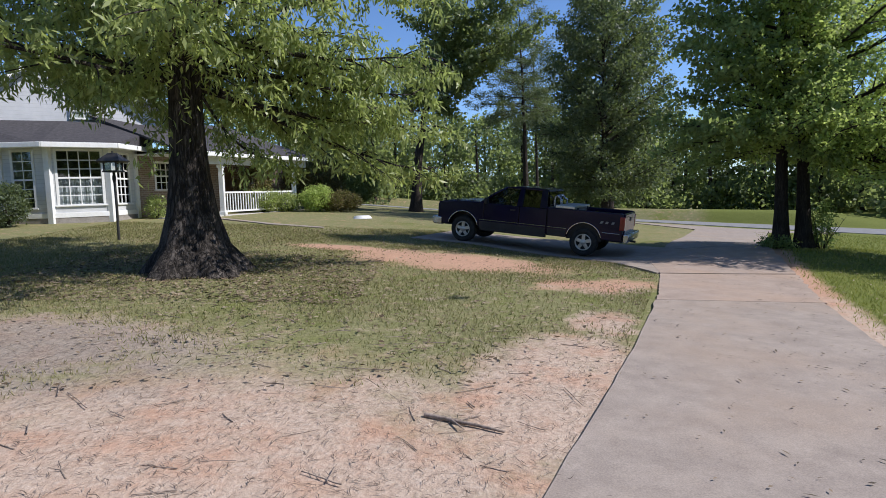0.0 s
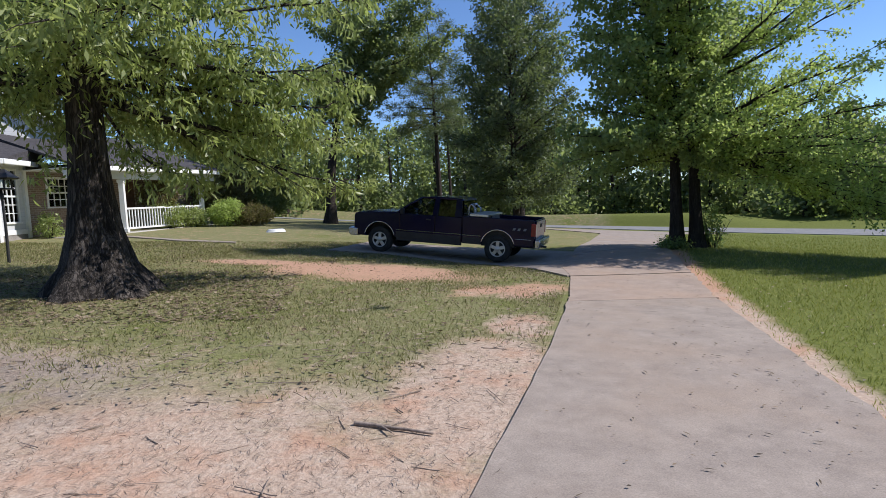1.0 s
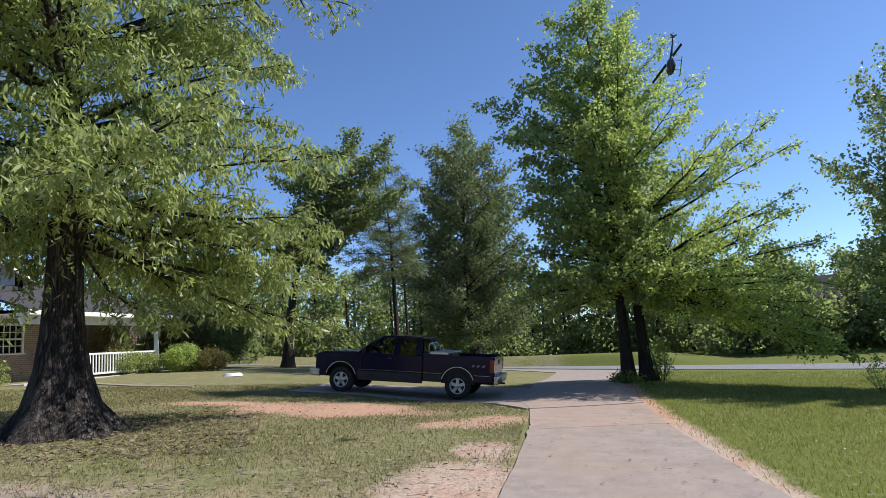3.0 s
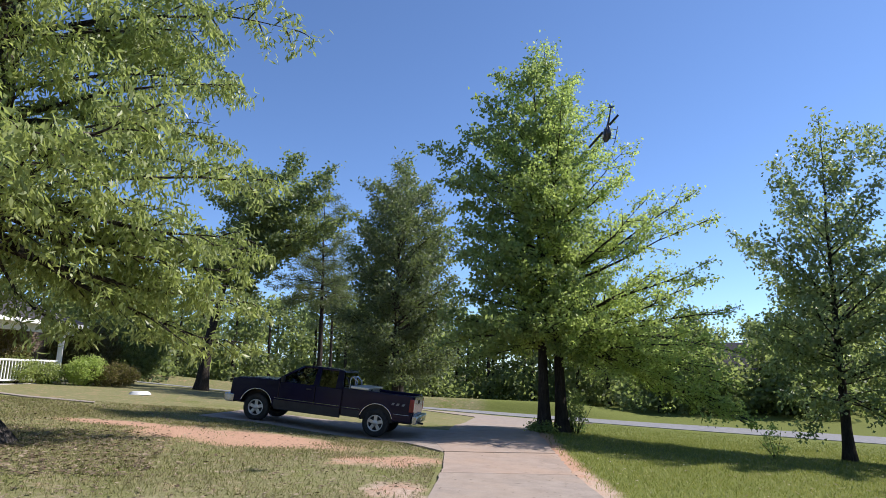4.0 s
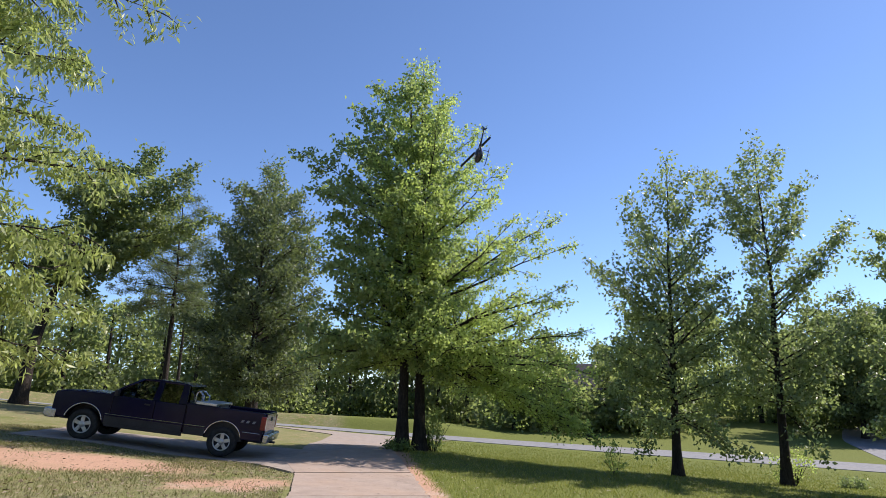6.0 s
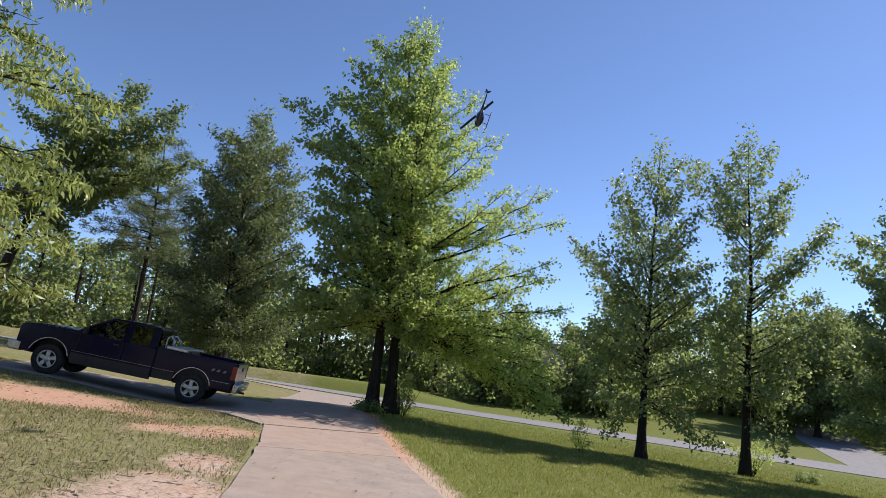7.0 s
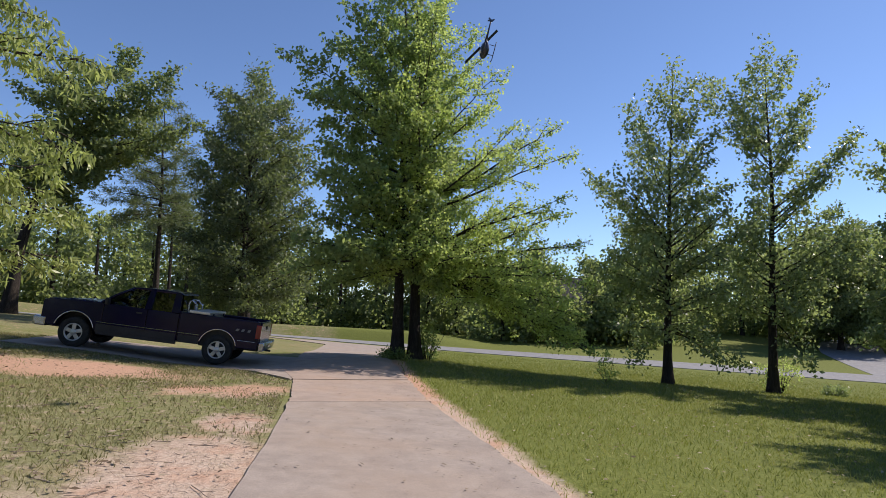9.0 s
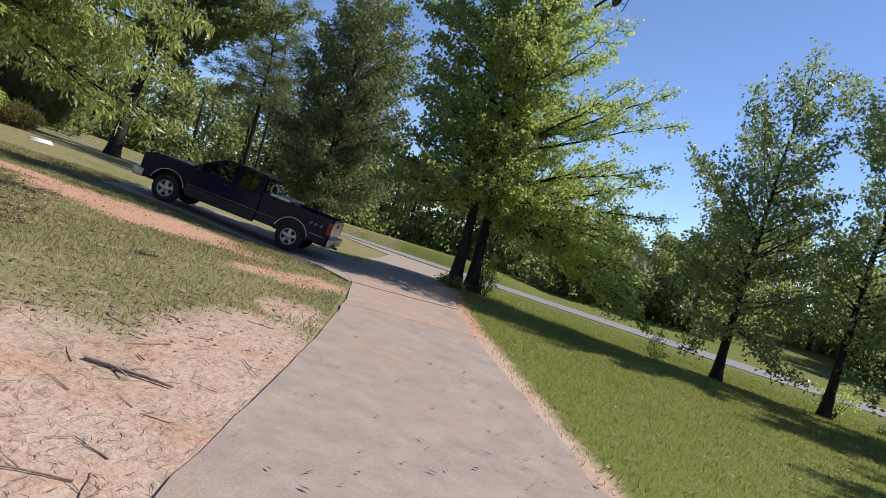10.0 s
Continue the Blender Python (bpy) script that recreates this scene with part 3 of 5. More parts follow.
for spot, high, k in (((22.6, 6.9), 11.5, 33), ((17.6, 2.6), 10.6, 36), ((23.6, 4.4), 11.2, 37)):
    crown_tree("tree", "tall dark tree at the edge of the lawn", spot, high, [(z * high / 11.5, a, b) for z, a, b in side_env], 2.1, BARK_DARK, LEAF_LAWN, k, 0.18,
               limbs=70, lats=10, twigs=7, per=8, leaf_len=0.15, leaf_w=0.11, jitter=0.12, droop=0.5, flat=0.05, slope=(0.0, 1.0), arch=0.45, group="trees on the lawn")
# behind the truck
crown_tree("tree", "dense dark evergreen behind the parked truck", (6.9, 27.0), 11.9,
           ((1.5, 2.6, 2.6), (3.5, 3.0, 2.8), (6.5, 2.9, 2.6), (8.6, 2.5, 2.2), (10.4, 2.0, 1.8), (11.6, 1.2, 1.1)), 1.9, BARK_DARK, LEAF_DARK, 41, 0.16,
           limbs=80, lats=9, twigs=6, per=8, leaf_len=0.18, leaf_w=0.075, jitter=0.13, droop=0.4, flat=0.1, slope=(0.2, 1.1), arch=0.6)
crown_tree("tree", "leaning dark tree with a broad high crown", (-1.4, 31.0), 12.0,
           ((4.8, 1.6, 1.0), (6.2, 2.8, 2.2), (8.0, 4.2, 3.0), (9.6, 4.2, 3.0), (10.8, 3.2, 2.2), (11.9, 1.2, 1.0)), 5.2, BARK_DARK, LEAF_MID, 42, 0.27, 1.5,
           lean=((0, -0.05), (2.6, 0.13), (4.8, 0.5), (6.8, 1.2), (8.4, 2.2), (12, 3.2)), limbs=46, lats=8, twigs=7, per=9, leaf_len=0.18, leaf_w=0.12, jitter=0.13, droop=0.4, flat=0.2, slope=(0.35, 0.6), arch=0.35, sag=-0.05)
crown_tree("pine_tree", "tall pine with layered needle boughs", (4.8, 37.0), 13.4,
           ((5.4, 2.0, 3.0), (6.6, 2.3, 3.5), (8.6, 1.9, 2.8), (10.4, 1.5, 1.9), (12.0, 1.1, 1.1), (13.3, 0.4, 0.4)), 6.2, BARK_DARK, LEAF_PINE, 43, 0.19,
           limbs=38, lats=7, twigs=6, per=12, leaf_len=0.24, leaf_w=0.035, jitter=0.10, droop=0.0, flat=0.3, slope=(-0.1, 0.5), arch=0.5)
crown_tree("tree", "tall light green tree behind the evergreen", (8.3, 31.5), 14.0,
           ((3.0, 2.4, 2.4), (7.0, 2.6, 2.8), (10.5, 2.4, 2.8), (12.6, 1.6, 1.9), (13.8, 0.8, 0.8)), 3.2, BARK_DARK, LEAF_MID, 44, 0.2,
           limbs=52, lats=8, twigs=6, per=8, leaf_len=0.17, leaf_w=0.12, jitter=0.12, droop=0.5, flat=0.2, slope=(0.2, 0.9), arch=0.5)
crown_tree("pine_tree", "slim far pine showing between the trees", (6.2, 42.0), 14.2,
           ((5.0, 1.6, 1.8), (8.0, 2.2, 2.4), (11.0, 1.6, 1.7), (14.0, 0.4, 0.4)), 5.0, BARK_DARK, LEAF_PINE, 45, 0.12,
           limbs=40, lats=7, twigs=6, per=10, leaf_len=0.26, leaf_w=0.04, jitter=0.12, droop=0.0, flat=0.3, slope=(0.0, 0.6), arch=0.5)
# across the road
for spot, high, r, k in (((55.5, 26.0), 12.0, 5.4, 46), ((46.0, 38.0), 8.5, 4.2, 47)):
    crown_tree("tree", "rounded dark green tree across the road", spot, high, ((1.2, r * 0.7, r * 0.7), (high * 0.35, r, r), (high * 0.65, r * 0.9, r * 0.9), (high * 0.9, r * 0.45, r * 0.45), (high * 0.98, 0.4, 0.4)), 1.6, BARK_DARK, LEAF_MID, k, 0.2,
               limbs=60, lats=8, twigs=6, per=7, leaf_len=0.24, leaf_w=0.17, jitter=0.2, droop=0.4, flat=0.1, slope=(0.2, 0.9), arch=0.5)


def woods(name, label, spots, seed):
    """Far wood: many trunks and leafy crowns with an uneven outline."""
    rng = np.random.default_rng(seed)
    paths, cloud = [], []
    for x, y, h, r in spots:
        z0 = gzf(x, y)
        top = np.array([x + rng.normal(0, 0.4), y + rng.normal(0, 0.4), z0 + h])
        pts = np.linspace([x, y, z0 - 0.2], top, 5)
        paths.append((pts, np.linspace(0.16 + h * 0.008, 0.03, 5)))
        m = int(26 + h * 3)
        f = rng.uniform(0.06, 1.0, m)
        a = rng.uniform(0, 2 * np.pi, m)
        rr = r * np.sqrt(rng.uniform(0.05, 1, m)) * (1 - f ** 2.5) * 1.15 + 0.15
        c = np.stack([x + rr * np.cos(a), y + rr * np.sin(a), z0 + h * f], 1)
        cloud.append(leaf_cloud(rng, c, 0.48, 26, 0.40, 0.28, 0.4, 0.2))
        low = np.stack([x + rng.normal(0, 2.2, 12), y + rng.normal(0, 2.2, 12), z0 + rng.uniform(0.2, 2.6, 12)], 1)
        cloud.append(leaf_cloud(rng, low, 0.5, 26, 0.38, 0.28, 0.3, 0.2))
    root = thing(name, label, "woods", kind="stuff")
    V, F = tube_arrays(paths, 6)
    part("trunks", mesh_of("trunks", V, F, BARK_DARK, True), root)
    part("foliage", quads("foliage", np.concatenate(cloud), LEAF_BACK), root)
    return root


def wood_spots(seed, a0, a1, n, d0, d1, h0, h1):
    rng = np.random.default_rng(seed)
    out = []
    for i in range(n):
        a = radians(a0 + (a1 - a0) * (i + rng.uniform(0, 1)) / n)
        d = rng.uniform(d0, d1)
        out.append((d * math.sin(a), d * math.cos(a), rng.uniform(h0, h1), rng.uniform(1.8, 3.2)))
    return out


def not_house(spots):
    """Leave the gap through which the neighbour's house shows."""
    return [p for p in spots if not (42.6 < math.degrees(math.atan2(p[0], p[1])) < 45.2 and math.hypot(p[0], p[1]) < 72)]


woods("far_woods", "dense mixed green woods across the road", wood_spots(5, -14, 34, 50, 56, 72, 7.0, 11.5), 6)
woods("far_woods", "shaded woods beyond the right-hand lawn", not_house(wood_spots(7, 34, 50, 22, 60, 80, 5.5, 9.0) + wood_spots(21, 45.0, 50, 5, 51, 57, 4.0, 6.0) + wood_spots(22, 37.5, 42.6, 5, 51, 57, 4.0, 6.0) + wood_spots(17, 50, 112, 66, 64, 86, 8.0, 13.0)), 8)
woods("far_woods", "tree line behind the house", wood_spots(9, -60, -6, 34, 44, 62, 6.0, 10.0), 10)
# added out of view, so that the truck's paint reflects dark trees, not sky
woods("far_woods", "unseen woods added behind the viewpoint to darken reflections", wood_spots(12, 116, 300, 42, 26, 42, 8.0, 13.0), 13)

# ---- house ----
WHITE = speckled("white_paint", (0.70, 0.70, 0.68), (0.80, 0.80, 0.78), 3.0, 0.6)


def siding_material():
    m = Nodes("white_lap_siding")
    p = m.pos()
    z = m.xyz(p)[2]
    saw = m.math('FRACT', m.math('MULTIPLY', z, 7.5))
    c = m.mix(m.step(saw, 0.90, 0.97), m.ramp(m.noise(2.0, 5, 0.6, p), [(0.3, (0.54, 0.55, 0.56)), (0.7, (0.66, 0.66, 0.66))]), (0.42, 0.43, 0.44))
    m.bump(saw, 0.5, 0.02)
    return m.done(c, 0.65)


def brick_material():
    m = Nodes("tan_brick")
    v = m.n("ShaderNodeTexBrick")
    x, y, z = m.xyz(m.pos())
    cb = m.n("ShaderNodeCombineXYZ")
    m.put(cb.inputs[0], m.math('ADD', m.math('MULTIPLY', x, 0.38), m.math('MULTIPLY', y, 0.925)))
    m.put(cb.inputs[1], z)
    m.t.links.new(cb.outputs[0], v.inputs["Vector"])
    v.inputs["Scale"].default_value, v.inputs["Brick Width"].default_value, v.inputs["Row Height"].default_value = 1.0, 0.21, 0.075
    v.inputs["Mortar Size"].default_value = 0.008
    v.inputs["Color1"].default_value, v.inputs["Color2"].default_value = (0.28, 0.20, 0.14, 1), (0.20, 0.135, 0.095, 1)
    v.inputs["Mortar"].default_value = (0.34, 0.30, 0.25, 1)
    c = m.mix(0.3, v.outputs[0], m.ramp(m.noise(1.3, 5, 0.6, m.pos()), [(0.3, (0.3, 0.3, 0.3)), (0.7, (0.7, 0.7, 0.7))]), 'OVERLAY')
    m.bump(v.outputs[1], -0.4, 0.01)
    return m.done(c, 0.85)


def shingle_material():
    m = Nodes("grey_shingle")
    x, y, z = m.xyz(m.pos())
    row = m.math('FRACT', m.math('MULTIPLY', z, 13.0))
    n = m.noise(9.0, 4, 0.7, m.pos())
    c = m.ramp(n, [(0.3, (0.045, 0.042, 0.046)), (0.7, (0.085, 0.08, 0.083))])
    c = m.mix(m.step(row, 0.86, 0.98), c, (0.045, 0.042, 0.045))
    m.bump(m.math('ADD', row, n), 0.5, 0.02)
    return m.done(c, 0.95, 0, 0.2)


SIDING, BRICK, SHINGLE = siding_material(), brick_material(), shingle_material()
ROOM = speckled("dim_room", (0.10, 0.09, 0.08), (0.14, 0.13, 0.12), 2.0, 0.9)
CURTAIN = speckled("pale_curtain", (0.55, 0.56, 0.60), (0.66, 0.66, 0.70), 5.0, 0.9, stretch=(8, 8, 0.3))
HOUSE_GLASS = glass_material("window_glass", (0.75, 0.8, 0.8), 0.05)
FLOORWOOD = speckled("porch_concrete", (0.46, 0.44, 0.41), (0.58, 0.56, 0.53), 3.0, 0.85)
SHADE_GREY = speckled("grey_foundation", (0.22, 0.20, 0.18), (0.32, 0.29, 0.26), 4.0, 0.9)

house = thing("house", "white sided brick house with bay, porch and grey shingle roof", "house")


def slab_poly(pts, thick, mat, name, parent, label=""):
    """A flat polygon in space given thickness downwards."""
    bm = bmesh.new()
    a = [bm.verts.new(p) for p in pts]
    b = [bm.verts.new((p[0], p[1], p[2] - thick)) for p in pts]
    n = len(pts)
    bm.faces.new(a), bm.faces.new(b[::-1])
    for i in range(n):
        bm.faces.new((a[i], b[i], b[(i + 1) % n], a[(i + 1) % n]))
    bmesh.ops.recalc_face_normals(bm, faces=bm.faces)
    return bm_part(name, bm, mat, parent, label)


def frame_on(p, q):
    """Axes of a wall from p to q: x along it, y into the house, z up."""
    a = Vector((q[0] - p[0], q[1] - p[1], 0))
    return Matrix.Translation((p[0], p[1], 0)) @ Matrix.Rotation(math.atan2(a.y, a.x), 4, 'Z'), a.length


def window(parent, m, x0, x1, z0, z1, cols, rows, curtain=True):
    w = bm_part("window", box(x0 - 0.06, 0.02, z0 - 0.09, x1 + 0.06, 0.10, z0, 0.01), WHITE, parent)
    w.matrix_basis = m
    for a in (box(x0 - 0.08, -0.025, z0 - 0.02, x0, 0.09, z1 + 0.08, 0.008), box(x1, -0.025, z0 - 0.02, x1 + 0.08, 0.09, z1 + 0.08, 0.008),
              box(x0 - 0.002, -0.024, z1, x1 + 0.002, 0.088, z1 + 0.08, 0.008)):
        bm_part("frame", a, WHITE, w)
    bm_part("sill", box(x0 - 0.12, -0.06, z0 - 0.07, x1 + 0.12, 0.02, z0 - 0.022, 0.008), WHITE, w)
    zm = (z0 + z1) / 2
    bm_part("sash_rail", box(x0, -0.005, zm - 0.03, x1, 0.045, zm + 0.03, 0.005), WHITE, w)
    for i in range(1, cols):
        x = x0 + (x1 - x0) * i / cols
        bm_part("muntin", box(x - 0.014, 0.004, z0, x + 0.014, 0.036, z1), WHITE, w)
    for i in range(1, rows):
        z = z0 + (z1 - z0) * i / rows
        if abs(z - zm) > 0.05:
            bm_part("muntin", box(x0, 0.006, z - 0.014, x1, 0.034, z + 0.014), WHITE, w)
    for za, zb in ((z0, zm - 0.03), (zm + 0.03, z1)):
        g = bm_part("pane", box(x0, 0.018, za, x1, 0.024, zb), HOUSE_GLASS, w)
        g.visible_shadow = False
    if curtain:
        bm = bmesh.new()
        n = 40
        lo = [bm.verts.new((x0 + (x1 - x0) * i / n, 0.16 + 0.02 * math.sin(i * 1.7), z0)) for i in range(n + 1)]
        hi = [bm.verts.new((v.co.x, v.co.y, zm)) for v in lo]
        for i in range(n):
            bm.faces.new((lo[i], lo[i + 1], hi[i + 1], hi[i]))
        bm_part("curtain", bm, CURTAIN, w, "pale half curtain")
    return w


def wall(p, q, z0, z1, mat, openings=(), name="wall", thick=0.16):
    """A wall with real openings (x0, x1, z0, z1); returns its frame."""
    m, ln = frame_on(p, q)
    bm = bmesh.new()
    xs = sorted({0.0, ln, *[v for o in openings for v in o[:2]]})
    for a, b in zip(xs[:-1], xs[1:]):
        holes = sorted((o[2], o[3]) for o in openings if o[0] <= a + 1e-6 and o[1] >= b - 1e-6)
        z = z0
        for h0, h1 in holes + [(z1, z1)]:
            if h0 > z + 1e-6:
                add_box(bm, a, 0, z, b, thick, h0)
            z = h1
    ob = bm_part(name, bm, mat, house)
    ob.matrix_basis = m
    return m


A0, A, B, C, D, E = (-16.8, 23.6), (-14.15, 20.1), (-12.68, 20.2), (-11.3, 21.25), (-11.35, 23.1), (-7.95, 31.4)
ZB, ZE = 0.75, 3.55
wall(A0, A, ZB, ZE, SIDING, [(2.2, 3.2, 1.1, 3.15)])
m = wall(A, B, ZB, ZE, SIDING, [(0.40, 0.98, 1.50, 3.28)])
window(house, m, 0.40, 0.98, 1.50, 3.28, 2, 6, False)
m = wall(B, C, ZB, ZE, SIDING, [(0.25, 1.50, 1.57, 3.30)])
window(house, m, 0.25, 1.50, 1.57, 3.30, 4, 6)
m = wall(C, D, ZB, ZE, SIDING, [(0.5, 1.35, 1.57, 3.25)])
window(house, m, 0.5, 1.35, 1.57, 3.25, 3, 6)
m = wall(D, E, ZB, ZE, BRICK, [(0.95, 1.95, 2.05, 3.02), (4.3, 5.2, 0.95, 3.0)])
window(house, m, 0.95, 1.95, 2.05, 3.02, 4, 4, False)
dr = bm_part("front_door", box(4.32, 0.04, 0.96, 5.18, 0.10, 2.99, 0.01), speckled("brown_door", (0.10, 0.05, 0.03), (0.15, 0.08, 0.05), 6.0, 0.5), house)
dr.matrix_basis = m
# corner boards and foundation
for (x, y) in (A, B, C, D):
    bm_part("corner_board", box(x - 0.09, y - 0.09, ZB, x + 0.09, y + 0.09, ZE - 0.02, 0.01), WHITE, house)
for p, q in ((A, B), (B, C), (C, D)):
    m, ln = frame_on(p, q)
    f = bm_part("foundation", box(0.02, -0.035, 0.35, ln - 0.02, -0.002, 1.14), SHADE_GREY, house)
    f.matrix_basis = m
    f = bm_part("skirting", box(0.0, -0.05, 1.142, ln, -0.003, 1.30, 0.008), WHITE, house)
    f.matrix_basis = m
# rooms behind the glass
back = [(-18.4, 26.5), (-12.4, 33.5)]
wall(back[0], A0, ZB, ZE, SIDING)
wall(back[1], back[0], ZB, ZE, SIDING)
wall(E, back[1], ZB, ZE, SIDING)
slab_poly([(*p, 1.0) for p in (A0, A, B, C, D, E, back[1], back[0])], 0.15, ROOM, "floor", house)
slab_poly([(*p, 3.56) for p in (A0, A, B, C, D, E, back[1], back[0])], 0.06, ROOM, "ceiling", house)
wall((-15.6, 23.4), (-12.2, 24.6), 1.0, 3.5, ROOM, name="inner_wall")
# roof over the bay and the wings
EA0, EA, EB, EC, ED = (-19.5, 20.2), (-14.2, 19.6), (-12.52, 19.7), (-10.85, 21.0), (-10.85, 23.0)
G0, G1 = (-16.4, 21.4), (-10.9, 25.4)
ZR = 4.55
for lo, hi, za, zb in ((EA0, EA, G0, G0), (EA, EB, G0, None), (EB, EC, None, None), (EC, ED, None, G1)):
    mid1, mid2 = (-13.6, 22.7), (-12.4, 23.7)
    ta = za or (mid1 if lo == EB else mid2)
    tb = zb or (mid1 if hi == EB else mid2)
    pts = [(*lo, ZE), (*hi, ZE), (*tb, ZR), (*ta, ZR)] if ta != tb else [(*lo, ZE), (*hi, ZE), (*ta, ZR)]
    slab_poly(pts, 0.06, SHINGLE, "roof", house)
for p, q in ((EA0, EA), (EA, EB), (EB, EC), (EC, ED)):
    m, ln = frame_on(p, q)
    f = bm_part("gutter", box(-0.02, -0.09, ZE - 0.17, ln + 0.02, 0.02, ZE - 0.002, 0.02), WHITE, house, "white eave gutter")
    f.matrix_basis = m
slab_poly([(*p, ZE - 0.10) for p in (EA0, EA, EB, EC, ED, D, C, B, A, A0)], 0.02, WHITE, "soffit", house)
# gable wall of the upper storey and its roof
m, ln = frame_on(G0, G1)
bm = bmesh.new()
pk = ln * 0.47
poly = [(0.2, 4.3), (ln - 0.2, 4.3), (ln - 0.2, 5.05), (pk, 7.2), (0.2, 5.05)]
f0 = [bm.verts.new((x, 0, z)) for x, z in poly]
f1 = [bm.verts.new((x, 0.16, z)) for x, z in poly]
bm.faces.new(f0), bm.faces.new(f1[::-1])
for i in range(5):
    bm.faces.new((f0[i], f1[i], f1[(i + 1) % 5], f0[(i + 1) % 5]))
bmesh.ops.recalc_face_normals(bm, faces=bm.faces)
gb = bm_part("gable_wall", bm, SIDING, house)
gb.matrix_basis = m
window(house, m @ Matrix.Translation((0, -0.07, 0)), ln * 0.50, ln * 0.50 + 0.75, 4.75, 5.75, 2, 4, False)
for s, x0 in ((1, -0.35), (-1, ln + 0.35)):
    bm = bmesh.new()
    za = 5.05 - 0.55 * (2.15 / (pk - 0.2))
    pts = [(x0, -0.35, za), (pk, -0.35, 7.30), (pk, 5.5, 7.30), (x0, 5.5, za)]
    a = [bm.verts.new(p) for p in pts]
    b = [bm.verts.new((p[0], p[1], p[2] + 0.09)) for p in pts]
    bm.faces.new(a), bm.faces.new(b[::-1])
    for i in range(4):
        bm.faces.new((a[i], b[i], b[(i + 1) % 4], a[(i + 1) % 4]))
    bmesh.ops.recalc_face_normals(bm, faces=bm.faces)
    r = bm_part("roof", bm, SHINGLE, house)
    r.matrix_basis = m
    tq = tube("rake_board", [([(x0, -0.37, za + 0.0), (pk, -0.37, 7.25)], [0.07, 0.07])], WHITE, house, 4, "white rake board")
    tq.matrix_basis = m
# porch: slab, posts, rail, roof
U, N = Vector((0.38, 0.925)), Vector((0.925, -0.38))
PD = Vector(D)


def pp(s, o):
    v = PD + U * s + N * o
    return (v.x, v.y)


slab_poly([(*pp(0.05, -0.02), 0.96), (*pp(0.05, 2.0), 0.96), (*pp(7.6, 2.0), 0.96), (*pp(7.6, -0.02), 0.96)], 0.5, FLOORWOOD, "porch_slab", house)
slab_poly([(*pp(-0.2, 2.3), 3.42), (*pp(8.0, 2.3), 3.42), (*pp(8.0, -2.6), 5.1), (*pp(-0.2, -2.6), 5.1)], 0.08, SHINGLE, "porch_roof", house)
slab_poly([(*pp(-0.1, 2.2), 3.30), (*pp(7.9, 2.2), 3.30), (*pp(7.9, 0.0), 3.30), (*pp(-0.1, 0.0), 3.30)], 0.03, WHITE, "porch_ceiling", house)
m, ln = frame_on(pp(-0.2, 2.32), pp(8.0, 2.32))
f = bm_part("gutter", box(0, -0.06, 3.20, ln, 0.03, 3.36, 0.02), WHITE, house)
f.matrix_basis = m
for s in (2.35, 7.0):
    x, y = pp(s, 1.9)
    bm = box(x - 0.09, y - 0.09, 0.96, x + 0.09, y + 0.09, 2.93, 0.012)
    add_box(bm, x - 0.12, y - 0.12, 0.965, x + 0.12, y + 0.12, 1.10, 0.01)
    add_box(bm, x - 0.12, y - 0.12, 2.80, x + 0.12, y + 0.12, 2.915, 0.01)
    bm_part("porch_post", bm, WHITE, house, "white square porch post")
m, ln = frame_on(pp(2.45, 1.9), pp(6.9, 1.9))
for z in (1.06, 1.80):
    f = bm_part("rail", box(0, -0.035, z, ln, 0.035, z + 0.07, 0.01), WHITE, house)
    f.matrix_basis = m
beam, bl = frame_on(pp(-0.1, 1.9), pp(7.9, 1.9))
f = bm_part("beam", box(0, -0.08, 2.93, bl, 0.08, 3.268, 0.01), WHITE, house, "white porch beam")
f.matrix_basis = beam
nb = int(ln / 0.15)
bal = None
for i in range(1, nb):
    if bal is None:
        bm = box(-0.018, -0.018, 1.13, 0.018, 0.018, 1.80)
        bal = bm_part("baluster", bm, WHITE, house)
        b2 = bal
    else:
        b2 = part("baluster", bal.data, house)
    b2.matrix_basis = m @ Matrix.Translation((ln * i / nb, 0, 0))

# ---- pickup truck ----
NAVY = speckled("navy_paint", (0.0030, 0.0026, 0.024), (0.0046, 0.0040, 0.032), 1.5, 0.22, coat=0.25, fine=30, spec=0.2)
TRIM_GREY = speckled("grey_lower_paint", (0.018, 0.017, 0.02), (0.03, 0.028, 0.032), 3.0, 0.5)
CHROME = speckled("chrome", (0.50, 0.50, 0.53), (0.60, 0.60, 0.63), 6.0, 0.22, metal=0.9)
ALLOY = speckled("alloy_rim", (0.55, 0.54, 0.52), (0.66, 0.65, 0.63), 8.0, 0.34, metal=0.75)
RUBBER = speckled("tyre_rubber", (0.014, 0.014, 0.014), (0.035, 0.033, 0.030), 14.0, 0.85, bump=0.3)
BLACK = speckled("black_plastic", (0.012, 0.012, 0.013), (0.022, 0.022, 0.023), 9.0, 0.6)
SEAT = speckled("grey_cloth", (0.05, 0.05, 0.055), (0.085, 0.085, 0.09), 12.0, 0.95)
RED_LENS = speckled("red_lens", (0.20, 0.008, 0.012), (0.28, 0.012, 0.016), 5.0, 0.2, coat=0.5)
CLEAR_LENS = speckled("clear_lens", (0.5, 0.5, 0.48), (0.65, 0.65, 0.62), 9.0, 0.15, coat=0.5)
ALU = speckled("brushed_aluminium", (0.55, 0.56, 0.57), (0.70, 0.70, 0.70), 25.0, 0.35, metal=0.7)
BADGE = speckled("badge_grey", (0.16, 0.16, 0.18), (0.24, 0.24, 0.26), 20.0, 0.5)


